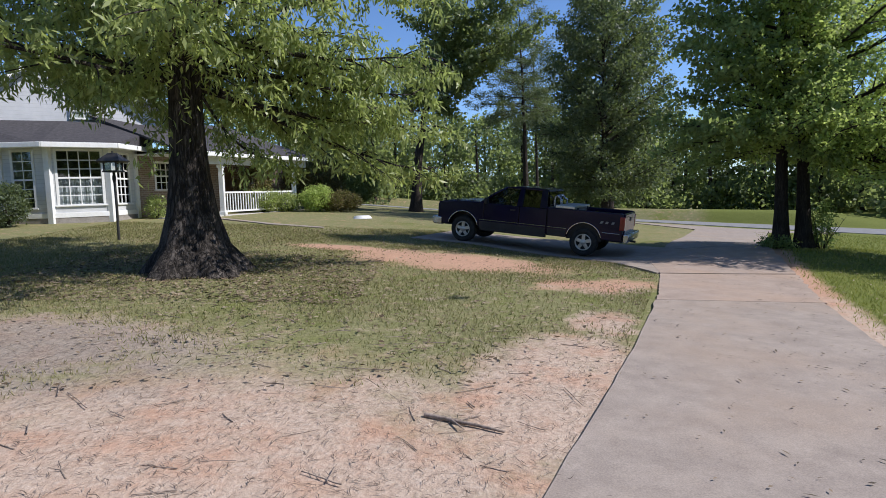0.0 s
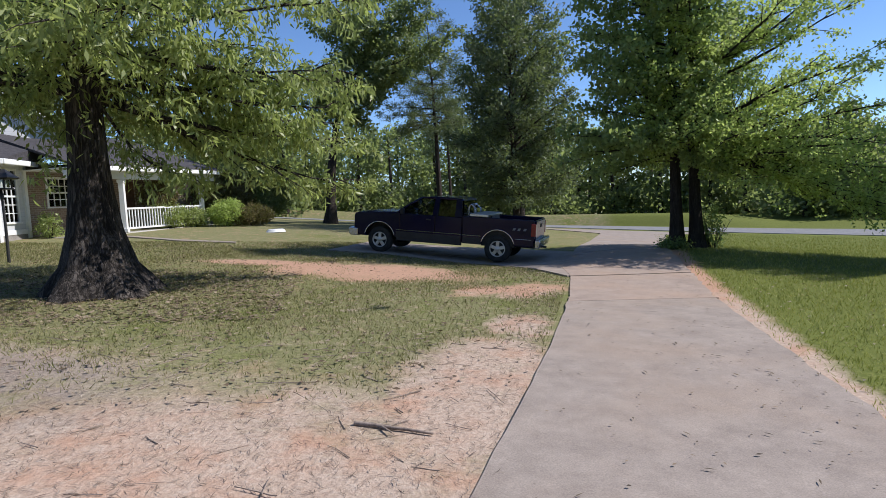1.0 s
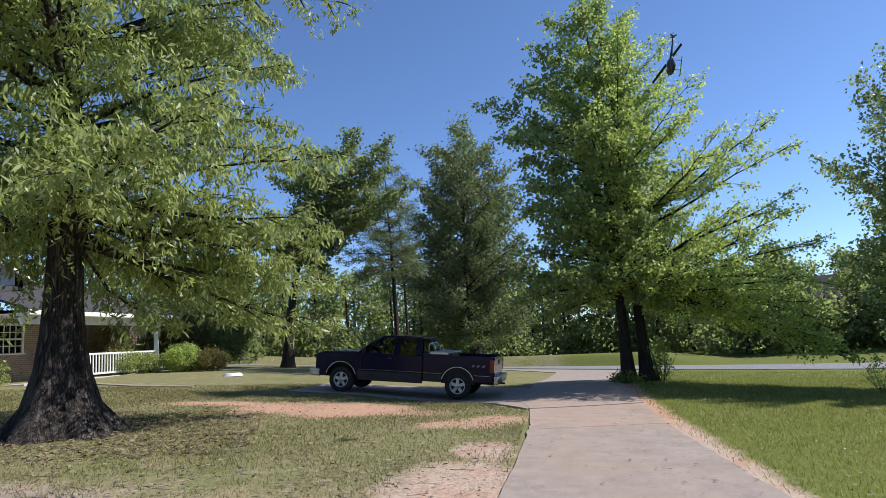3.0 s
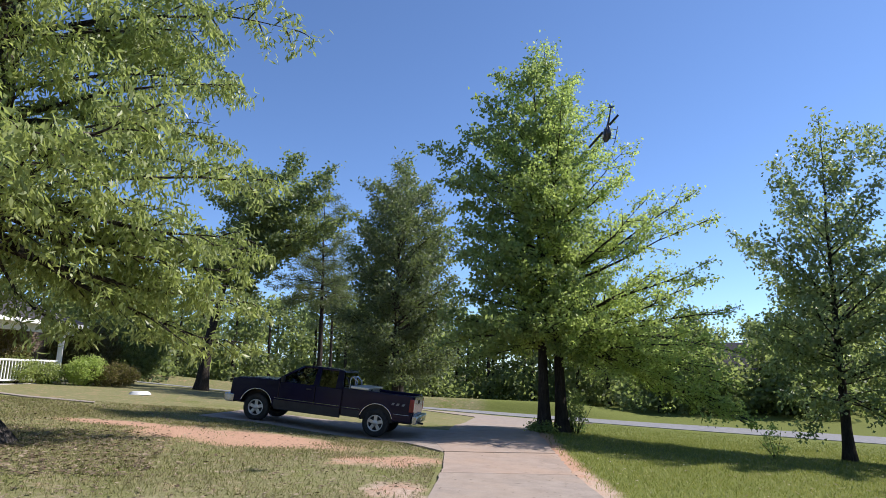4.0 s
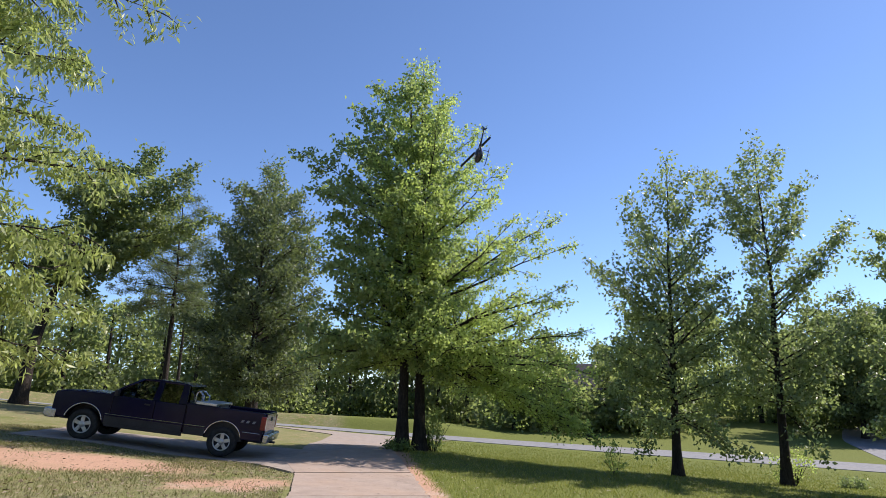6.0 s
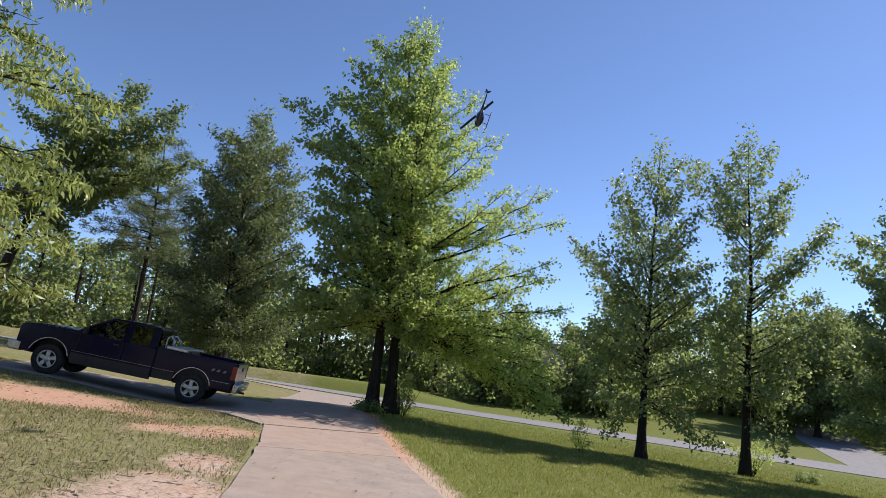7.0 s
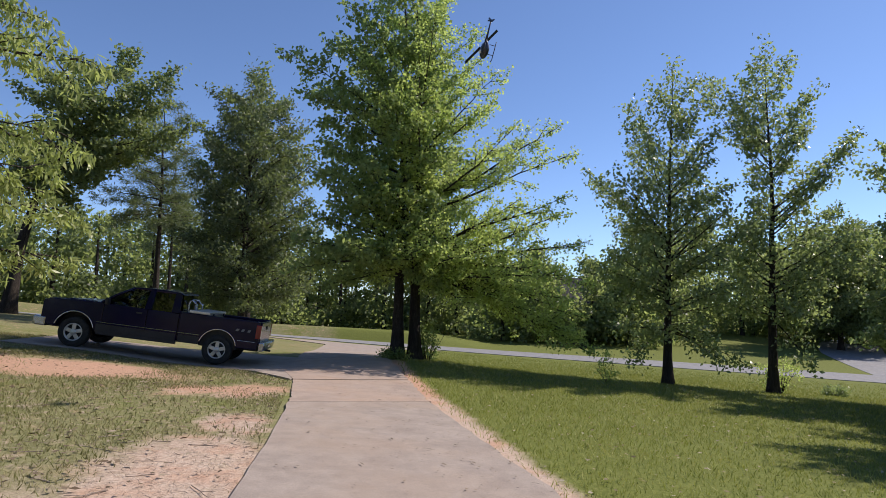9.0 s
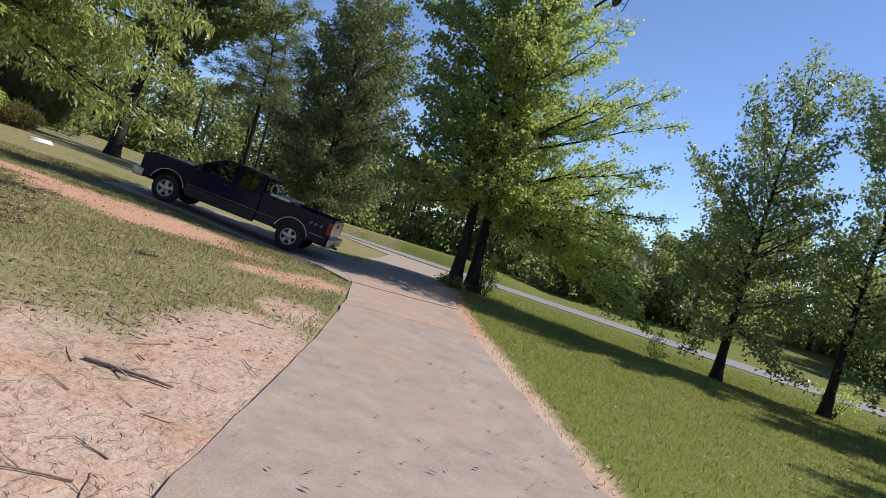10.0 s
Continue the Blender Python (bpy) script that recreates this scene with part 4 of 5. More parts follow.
CAR_GLASS = glass_material("car_glass", (0.55, 0.6, 0.58), 0.04)
DARK_GLASS = glass_material("tinted_glass", (0.10, 0.11, 0.11), 0.04)


def extruded(pts, y0, y1, bevel=0.02):
    """A side outline (x, z) given depth from y0 to y1, with eased edges."""
    bm = bmesh.new()
    a = [bm.verts.new((x, y0, z)) for x, z in pts]
    b = [bm.verts.new((x, y1, z)) for x, z in pts]
    n = len(pts)
    caps = [bm.faces.new(a[::-1]), bm.faces.new(b)]
    for i in range(n):
        bm.faces.new((a[i], a[(i + 1) % n], b[(i + 1) % n], b[i]))
    bmesh.ops.recalc_face_normals(bm, faces=bm.faces)
    if bevel:
        rim = [e for f in caps for e in f.edges]
        bmesh.ops.bevel(bm, geom=rim, offset=bevel, segments=3, affect='EDGES', profile=0.55, clamp_overlap=True)
    bmesh.ops.triangulate(bm, faces=[f for f in bm.faces if len(f.verts) > 4])
    return bm


def arc(cx, cz, r, a0, a1, n=12):
    return [(cx + r * math.cos(radians(a0 + (a1 - a0) * i / n)), cz + r * math.sin(radians(a0 + (a1 - a0) * i / n))) for i in range(n + 1)]


def lathe(name, prof, mat, parent, seg=36, label=""):
    """Turned round the y axis: profile of (radius, y)."""
    V, F = [], []
    for r, y in prof:
        V += [(r * math.cos(2 * math.pi * i / seg), y, r * math.sin(2 * math.pi * i / seg)) for i in range(seg)]
    for k in range(len(prof) - 1):
        for i in range(seg):
            F.append((k * seg + i, k * seg + (i + 1) % seg, (k + 1) * seg + (i + 1) % seg, (k + 1) * seg + i))
    return part(name, mesh_of(name, V, F, mat, True), parent, label)


def wheel(parent, x, y, side, z=0.385):
    w = lathe("wheel", [(0.20, -0.10), (0.22, 0.08), (0.10, 0.05), (0.02, 0.05)], BLACK, parent, 24)
    w.matrix_basis = pose(x, y, z, 0, 0, 0 if side > 0 else 180)
    lathe("tyre", [(0.225, -0.11), (0.31, -0.128), (0.365, -0.115), (0.383, -0.08), (0.386, 0.0), (0.383, 0.08), (0.365, 0.115), (0.31, 0.13), (0.232, 0.118), (0.215, 0.09)], RUBBER, w)
    lathe("rim", [(0.228, 0.118), (0.222, 0.126), (0.205, 0.118), (0.196, 0.085)], ALLOY, w, 36, "bright alloy rim")
    for i in range(5):
        bm = bmesh.new()
        a = math.radians(i * 72 + 18)
        add_box(bm, 0.03, 0.078, -0.048, 0.21, 0.106, 0.048, 0.012)
        bmesh.ops.rotate(bm, verts=bm.verts, cent=(0, 0, 0), matrix=Matrix.Rotation(-a, 3, 'Y'))
        bm_part("spoke", bm, ALLOY, w, smooth=False)
    lathe("hub_cap", [(0.078, 0.095), (0.070, 0.122), (0.03, 0.130), (0.001, 0.131)], ALLOY, w, 20)
    return w


def quad_pane(p, thick=0.008):
    """A flat pane through four corners."""
    bm = bmesh.new()
    v = [bm.verts.new(q) for q in p]
    f = bm.faces.new(v)
    f.normal_update()
    r = bmesh.ops.extrude_face_region(bm, geom=[f])
    bmesh.ops.translate(bm, verts=[g for g in r["geom"] if isinstance(g, bmesh.types.BMVert)], vec=f.normal * -thick)
    bmesh.ops.recalc_face_normals(bm, faces=bm.faces)
    return bm


def truck(m):
    t = thing("pickup_truck", "dark navy extended cab pickup with chrome trim parked on the drive", "truck", m)
    FX, RX, W = 1.80, -1.79, 0.955
    arch_f = [(FX + 0.50, 0.50)] + arc(FX, 0.44, 0.475, 6, 174) + [(FX - 0.50, 0.50)]
    arch_r = [(RX + 0.50, 0.50)] + arc(RX, 0.44, 0.475, 6, 174) + [(RX - 0.50, 0.50)]
    # nose: fenders and bonnet
    nose = [(1.17, 0.48), (1.17, 1.215), (1.30, 1.235), (1.9, 1.215), (2.45, 1.175), (2.60, 1.14), (2.63, 1.06), (2.63, 0.62), (2.45, 0.50)]
    bm_part("front_fender", extruded(nose + arch_f, 0.70, W, 0.035), NAVY, t, smooth=False)
    bm_part("front_fender", extruded(nose + arch_f, -W, -0.70, 0.035), NAVY, t)
    bm_part("bonnet", extruded([(1.18, 1.0), (1.18, 1.228), (1.6, 1.24), (2.1, 1.225), (2.5, 1.185), (2.60, 1.15), (2.60, 1.0)], -0.72, 0.72, 0.03), NAVY, t)
    bm_part("engine_bay", box(1.22, -0.68, 0.45, 2.5, 0.68, 1.0), BLACK, t)
    bm_part("chassis", box(-2.75, -0.45, 0.42, 2.4, 0.45, 0.58, 0.02), BLACK, t)
    bm_part("grille", box(2.57, -0.62, 0.74, 2.645, 0.62, 1.03, 0.02), BLACK, t)
    for k in range(4):
        bm_part("grille_bar", box(2.63, -0.60, 0.78 + 0.07 * k, 2.655, 0.60, 0.80 + 0.07 * k, 0.006), CHROME, t)
    for s in (1, -1):
        bm_part("headlight", box(2.55, min(s * 0.63, s * 0.93), 0.86, 2.648, max(s * 0.63, s * 0.93), 1.03, 0.03), CLEAR_LENS, t, "clear headlight")
        bm_part("turn_signal", box(2.52, min(s * 0.63, s * 0.935), 0.75, 2.64, max(s * 0.63, s * 0.935), 0.84, 0.02), RED_LENS, t)
    bm_part("front_bumper", extruded([(2.50, 0.46), (2.50, 0.68), (2.76, 0.70), (2.80, 0.66), (2.80, 0.52), (2.74, 0.46)], -0.97, 0.97, 0.03), CHROME, t, "chrome front bumper")
    bm_part("bumper_strip", box(2.795, -0.93, 0.57, 2.815, 0.93, 0.63, 0.006), BLACK, t)
    # cab: floor, doors, rear quarter
    bm_part("cab_floor", box(-0.86, -0.92, 0.46, 1.05, 0.92, 0.60, 0.02), BLACK, t)
    for s in (1, -1):
        y0, y1 = (0.86, W) if s > 0 else (-W, -0.86)
        door = bm_part("door", extruded([(-0.06, 0.50), (-0.06, 1.20), (0.99, 1.215), (1.015, 1.10), (1.015, 0.50)], y0, y1, 0.02), NAVY, t)
        bm_part("door_handle", box(0.05, s * 0.952 - 0.012, 1.06, 0.20, s * 0.952 + 0.014, 1.10, 0.008), BLACK, door)
        bm_part("rear_quarter", extruded([(-0.87, 0.50), (-0.87, 1.20), (-0.075, 1.20), (-0.075, 0.50)], y0, y1, 0.02), NAVY, t)
        bm_part("rocker_panel", extruded([(-0.72, 0.40), (-0.72, 0.52), (1.28, 0.52), (1.26, 0.40)], s * 0.90 - 0.06, s * 0.90 + 0.06, 0.02), TRIM_GREY, t)
        # roof posts
        tube("a_pillar", [([(1.12, s * 0.88, 1.215), (0.80, s * 0.83, 1.46), (0.40, s * 0.755, 1.70)], [0.035, 0.032, 0.034])], NAVY, t)
        bm_part("b_pillar", quad_pane([(0.02, s * 0.90, 1.19), (-0.14, s * 0.90, 1.19), (-0.14, s * 0.745, 1.70), (-0.02, s * 0.745, 1.70)], 0.05), NAVY, t)
        bm_part("c_pillar", quad_pane([(-0.66, s * 0.90, 1.19), (-0.87, s * 0.90, 1.19), (-0.82, s * 0.745, 1.70), (-0.66, s * 0.745, 1.70)], 0.06), NAVY, t)
        g = bm_part("side_window", quad_pane([(1.03, s * 0.885, 1.21), (0.02, s * 0.885, 1.20), (-0.02, s * 0.745, 1.69), (0.42, s * 0.745, 1.69)]), CAR_GLASS, t)
        g.visible_shadow = False
        bm_part("rear_side_window", quad_pane([(-0.14, s * 0.887, 1.20), (-0.66, s * 0.887, 1.20), (-0.66, s * 0.747, 1.69), (-0.14, s * 0.747, 1.69)]), DARK_GLASS, t, "dark tinted glass")
        bm_part("mirror", box(0.86, min(s * 0.96, s * 1.14), 1.20, 0.95, max(s * 0.96, s * 1.14), 1.37, 0.03), BLACK, t)
        # bright trim
        bm_part("side_moulding", box(-0.71, s * 0.957 - 0.012, 0.712, 1.28, s * 0.957 + 0.014, 0.728, 0.008), CHROME, t)
        bm_part("side_moulding", box(-1.30, s * 0.957 - 0.012, 0.704, -0.75, s * 0.957 + 0.014, 0.720, 0.008), CHROME, t)
        bm_part("side_moulding", box(-2.74, s * 0.957 - 0.012, 0.694, -2.28, s * 0.957 + 0.014, 0.710, 0.008), CHROME, t)
        for cx in (FX, RX):
            bm_part("arch_trim", extruded(arc(cx, 0.44, 0.494, 14, 166, 18) + arc(cx, 0.44, 0.470, 166, 14, 18), s * 0.955 - 0.015, s * 0.955 + 0.022, 0.006), CHROME, t, "bright wheel arch trim")
        # bed side and lamps
        bed = [(-2.80, 0.50), (-2.83, 0.9), (-2.80, 1.235), (-2.75, 1.25), (-0.78, 1.25), (-0.75, 1.20), (-0.75, 0.50)]
        bm_part("bed_side", extruded(bed + arch_r, min(s * 0.87, s * W), max(s * 0.87, s * W), 0.03), NAVY, t)
        bm_part("lower_band", extruded([(-1.30, 0.47), (-1.30, 0.665), (-0.77, 0.665), (-0.77, 0.47)], s * 0.945 - 0.02, s * 0.945 + 0.018, 0.01), TRIM_GREY, t)
        bm_part("lower_band", extruded([(-0.70, 0.49), (-0.70, 0.665), (1.28, 0.675), (1.28, 0.49)], s * 0.945 - 0.02, s * 0.945 + 0.018, 0.01), TRIM_GREY, t)
        bm_part("wheel_liner", extruded(arc(RX, 0.44, 0.50, 0, 180, 10), min(s * 0.60, s * 0.87), max(s * 0.60, s * 0.87), 0), BLACK, t)
        bm_part("tail_light", box(-2.855, min(s * 0.80, s * 0.968), 0.80, -2.72, max(s * 0.80, s * 0.968), 1.16, 0.02), RED_LENS, t, "red tail light")
        # slanted badge strokes on the bed side
        for k, x in enumerate((-2.28, -2.42, -2.58)):
            bm_part("decal", extruded([(x + 0.085, 0.94), (x + 0.05, 1.005), (x - 0.02, 1.005), (x + 0.015, 0.94)], s * 0.958 - 0.004, s * 0.958 + 0.004, 0), BADGE, t, "pale slanted badge stroke")
    bm_part("windscreen", quad_pane([(1.10, 0.84, 1.235), (1.10, -0.84, 1.235), (0.42, -0.73, 1.695), (0.42, 0.73, 1.695)]), CAR_GLASS, t).visible_shadow = False
    bm_part("rear_window", quad_pane([(-0.88, 0.76, 1.28), (-0.88, -0.76, 1.28), (-0.83, -0.70, 1.66), (-0.83, 0.70, 1.66)]), DARK_GLASS, t)
    bm_part("cab_back", box(-0.90, -0.90, 0.5, -0.85, 0.90, 1.27, 0.02), NAVY, t)
    bm_part("roof", extruded([(0.46, 1.675), (0.42, 1.715), (0.1, 1.748), (-0.5, 1.75), (-0.82, 1.725), (-0.86, 1.675)], -0.775, 0.775, 0.035), NAVY, t)
    bm_part("dashboard", box(0.78, -0.84, 0.85, 1.12, 0.84, 1.19, 0.05), BLACK, t)
    for y in (0.42, -0.42):
        bm_part("seat", box(-0.05, y - 0.28, 0.60, 0.50, y + 0.28, 0.86, 0.07), SEAT, t)
        bm_part("seat_back", extruded([(0.0, 0.80), (-0.20, 1.42), (-0.30, 1.42), (-0.16, 0.80)], y - 0.27, y + 0.27, 0.04), SEAT, t)
    st = lathe("steering_wheel", [(0.20, -0.014), (0.19, 0.0), (0.172, 0.0), (0.17, -0.014), (0.20, -0.014)], BLACK, t, 24)
    st.matrix_basis = pose(0.66, 0.42, 1.12, 0, 0, 90) @ pose(0, 0, 0, -25)
    # bed
    bm_part("bed_floor", box(-2.78, -0.88, 0.58, -0.76, 0.88, 0.66), BLACK, t)
    tg = bm_part("tailgate", box(-2.845, -0.80, 0.62, -2.76, 0.80, 1.235, 0.025), NAVY, t)
    bm_part("tailgate_handle", box(-2.855, -0.12, 1.02, -2.84, 0.12, 1.12, 0.008), BLACK, tg)
    bm_part("number_plate", box(-2.975, -0.15, 0.55, -2.955, 0.15, 0.66, 0.004), CLEAR_LENS, t)
    bm_part("rear_bumper", extruded([(-2.84, 0.48), (-2.84, 0.70), (-2.96, 0.71), (-2.99, 0.66), (-2.95, 0.48)], -0.95, 0.95, 0.02), CHROME, t, "chrome rear bumper")
    tube("hitch", [([(-2.8, 0, 0.45), (-3.04, 0, 0.45)], [0.03, 0.03])], BLACK, t)
    tube("exhaust", [([(-1.2, -0.6, 0.42), (-2.4, -0.72, 0.42), (-2.85, -0.80, 0.40)], [0.03, 0.03, 0.032])], BLACK, t)
    # chrome bar behind the cab, two bends
    for s in (1, -1):
        tube("roll_bar", [([(-0.98, s * 0.30 + 0.3, 1.24), (-0.97, s * 0.30 + 0.3, 1.47), (-0.99, s * 0.29 + 0.3, 1.54), (-1.05, s * 0.28 + 0.3, 1.57), (-1.13, s * 0.28 + 0.3, 1.48), (-1.17, s * 0.29 + 0.3, 1.48), (-1.18, s * 0.30 + 0.3, 1.34)], [0.024] * 7)], CHROME, t, 10)
    tube("roll_bar", [([(-1.05, 0.02, 1.57), (-1.05, 0.58, 1.57)], [0.026, 0.026])], CHROME, t, 10)
    for x in (FX, RX):
        for s in (1, -1):
            wheel(t, x, s * 0.82, s)
        tube("axle", [([(x, -0.75, 0.385), (x, 0.75, 0.385)], [0.06, 0.06])], BLACK, t)
    cab = ('cab_floor', 'door', 'rear_quarter', 'a_pillar', 'b_pillar', 'c_pillar', 'side_window', 'rear_side_window', 'mirror', 'windscreen', 'rear_window',
           'cab_back', 'roof', 'dashboard', 'seat', 'seat_back', 'steering_wheel', 'roll_bar')
    for ob in t.children:
        if ob.name.split('.')[0] in cab:
            ob.location.x += 0.15
    return t


def set_down(x, y, yaw, half_long, half_wide, lift):
    """The pose of a thing on four feet, on the slope of the land."""
    c, s = math.cos(radians(yaw)), math.sin(radians(yaw))
    z = {(i, j): gzf(x + i * half_long * c - j * half_wide * s, y + i * half_long * s + j * half_wide * c) for i in (1, -1) for j in (1, -1)}
    zx = (z[1, 1] + z[1, -1] - z[-1, 1] - z[-1, -1]) / (4 * half_long)
    zy = (z[1, 1] + z[-1, 1] - z[1, -1] - z[-1, -1]) / (4 * half_wide)
    return Matrix.Translation((x, y, sum(z.values()) / 4 + lift)) @ pose(0, 0, 0, 0, 0, yaw) @ pose(0, 0, 0, math.degrees(math.atan(zy)), -math.degrees(math.atan(zx)), 0)


pickup = truck(set_down(2.41, 17.99, 154.8, 1.75, 0.8, 0.03) @ Matrix.Diagonal((0.96, 0.96, 0.96, 1)))
# long aluminium tool box across the bed, resting on its rails
tool = thing("tool_box", "aluminium truck tool box lying across the bed rails", "tool box", pickup.matrix_basis @ Matrix.Translation((-1.22, 0, 1.252)))
bm_part("body", box(-0.24, -0.80, -0.30, 0.24, 0.80, 0.03, 0.02), ALU, tool)
bm_part("lid", box(-0.27, -0.95, 0.004, 0.27, 0.95, 0.075, 0.015), ALU, tool)
for yy in (0.6, -0.6):
    bm_part("latch", box(-0.30, yy - 0.05, -0.05, -0.265, yy + 0.05, 0.03, 0.006), BLACK, tool)

# ---- small things on the lawn ----
def on_ground(x, y, dz=0.0):
    return (x, y, gzf(x, y) + dz)


# garden lantern on a post
IRON = speckled("dark_iron", (0.016, 0.015, 0.014), (0.035, 0.032, 0.03), 10.0, 0.55)
LENS_GLASS = glass_material("lantern_glass", (0.8, 0.82, 0.8), 0.06)
lx, ly = -8.25, 15.85
lamp = thing("post_lamp", "dark iron garden lantern on a thin post in the lawn", "lamp", Matrix.Translation(on_ground(lx, ly, -0.05)))
tube("post", [([(0, 0, 0), (0.01, 0, 0.9), (0.0, 0, 1.78)], [0.036, 0.032, 0.030])], IRON, lamp, 10)
tube("collar", [([(0, 0, 1.50), (0, 0, 1.62), (0, 0, 1.70)], [0.03, 0.05, 0.03])], IRON, lamp, 10)
bm_part("base_plate", box(-0.19, -0.19, 1.76, 0.19, 0.19, 1.80, 0.01), IRON, lamp)
for i in (1, -1):
    for j in (1, -1):
        bm_part("corner_bar", box(i * 0.155 - 0.014, j * 0.155 - 0.014, 1.80, i * 0.155 + 0.014, j * 0.155 + 0.014, 2.04), IRON, lamp)
g = bm_part("glass_box", box(-0.14, -0.14, 1.80, 0.14, 0.14, 2.03), LENS_GLASS, lamp)
g.visible_shadow = False
bm = bmesh.new()
v = [bm.verts.new(p) for p in ((-0.30, -0.27, 2.03), (0.30, -0.27, 2.03), (0.30, 0.27, 2.03), (-0.30, 0.27, 2.03), (-0.12, 0, 2.24), (0.12, 0, 2.24), (-0.26, -0.23, 2.00), (0.26, -0.23, 2.00), (0.26, 0.23, 2.00), (-0.26, 0.23, 2.00))]
for f in ((0, 1, 5, 4), (1, 2, 5), (2, 3, 4, 5), (3, 0, 4), (1, 0, 6, 7), (2, 1, 7, 8), (3, 2, 8, 9), (0, 3, 9, 6), (6, 9, 8, 7)):
    bm.faces.new([v[i] for i in f])
bm_part("hood", bm, IRON, lamp)
tube("finial", [([(0, 0, 2.22), (0, 0, 2.29)], [0.03, 0.012])], IRON, lamp)

# white lid lying in the lawn
lid = thing("septic_lid", "white plastic inspection lid in the lawn", "lid", Matrix.Translation(on_ground(-3.3, 24.9, 0)))
bm = bmesh.new()
bmesh.ops.create_cone(bm, cap_ends=True, segments=28, radius1=0.40, radius2=0.30, depth=0.12, matrix=Matrix.Translation((0, 0, 0.05)))
bmesh.ops.bevel(bm, geom=list(bm.edges), offset=0.02, segments=2, affect='EDGES')
bm_part("cover", bm, WHITE, lid)

# shrubs by the porch, weeds under the trees
LEAF_RUST = leaf_mat("rust_leaf", (0.07, 0.05, 0.02), (0.17, 0.13, 0.05), 0.3)


def shrub(name, label, x, y, r, h, leaf, seed, n=260, ln=0.09, w=0.05, per=16, stems=16):
    rng = np.random.default_rng(seed)
    root = thing(name, label, "shrub", Matrix.Translation(on_ground(x, y, -0.03)))
    paths = []
    for i in range(stems):
        a = rng.uniform(0, 6.28)
        d = unit(np.array([math.cos(a) * rng.uniform(0.1, 0.8), math.sin(a) * rng.uniform(0.1, 0.8), 1.0]))
        pl = limb(rng, np.array([0.05 * math.cos(a), 0.05 * math.sin(a), 0]), d, h * rng.uniform(0.6, 0.95), -0.05)
        paths.append((pl, np.linspace(0.014, 0.004, len(pl))))
    V, F = tube_arrays(paths, 5)
    part("stem", mesh_of("stem", V, F, BARK_DARK), root)
    u = unit(rng.normal(0, 1, (n, 3)))
    rr = rng.uniform(0.35, 1.0, (n, 1)) ** 0.5
    c = u * rr * np.array([r, r, h * 0.5]) + np.array([0, 0, h * 0.53])
    c[:, 2] = np.maximum(c[:, 2], 0.04)
    part("leaves", quads("leaves", leaf_cloud(rng, c, 0.07, per, ln, w, 0.2, 0.1), leaf), root)
    return root


shrub("shrub", "yellow-green rounded shrub beside the porch", -5.75, 28.3, 0.85, 1.15, LEAF_LIME, 61, 330)
shrub("shrub", "rust-tinged low shrub beside the porch", -4.75, 28.6, 0.95, 0.95, LEAF_RUST, 62, 330)
shrub("shrub", "leafy green shrub in front of the porch rail", -7.9, 27.2, 0.8, 1.05, LEAF_OAK, 63, 260)
shrub("shrub", "small green shrub in front of the porch rail", -7.1, 28.0, 0.6, 0.8, LEAF_OAK, 64, 180)
shrub("shrub", "dark shrub against the bay wall", -13.4, 19.0, 0.75, 1.35, LEAF_DARK, 65, 300)
shrub("shrub", "thin plant against the brick wall", -10.55, 22.9, 0.4, 0.8, LEAF_OAK, 66, 70)
shrub("shrub", "tall rust and green shrub behind the porch", -6.6, 31.5, 1.5, 2.6, LEAF_RUST, 67, 600, 0.12, 0.07)
shrub("shrub", "tall green shrub behind the porch", -5.2, 33.5, 2.0, 3.4, LEAF_MID, 68, 900, 0.14, 0.08)
shrub("shrub", "rust-leaved shrub standing on the porch", *pp(5.2, 1.1), 0.8, 2.0, LEAF_RUST, 74, 260)
shrub("shrub", "leafy suckers at the foot of the twin trees", 10.0, 16.7, 0.35, 1.35, LEAF_TWIN, 69, 60)
shrub("shrub", "low weeds at the foot of the twin trees", 8.7, 16.4, 0.4, 0.3, LEAF_TWIN, 70, 50, 0.09, 0.05, 16, 8)
shrub("shrub", "pale sapling in the lawn", 14.6, 13.6, 0.30, 1.0, LEAF_LIME, 71, 30, 0.08, 0.045, 12, 4)
shrub("shrub", "leafy suckers at the foot of a lawn tree", 19.8, 11.2, 0.6, 1.2, LEAF_LIME, 72, 50)
shrub("shrub", "low dark weed clump in the lawn", 23.5, 11.3, 0.42, 0.32, LEAF_LAWN, 73, 60)

# far neighbour house behind the trees
far = thing("neighbour_house", "distant dark brick house with a grey roof among trees", "house")
hx, hy = 43.2, 45.0
fm = Matrix.Translation((hx, hy, gzf(hx, hy) - 0.3)) @ pose(0, 0, 0, 0, 0, -42)
wb = bm_part("wall", box(-6, -4, 0, 6, 4, 3.2), speckled("dark_brick", (0.12, 0.06, 0.045), (0.18, 0.09, 0.07), 3.0, 0.9), far)
wb.matrix_basis = fm
bm = bmesh.new()
q = [bm.verts.new(p) for p in ((-6.5, -4.5, 3.1), (6.5, -4.5, 3.1), (6.5, 4.5, 3.1), (-6.5, 4.5, 3.1), (-4.5, 0, 5.8), (4.5, 0, 5.8))]
for f in ((0, 1, 5, 4), (1, 2, 5), (2, 3, 4, 5), (3, 0, 4), (3, 2, 1, 0)):
    bm.faces.new([q[i] for i in f])
rb = bm_part("roof", bm, SHINGLE, far)
rb.matrix_basis = fm
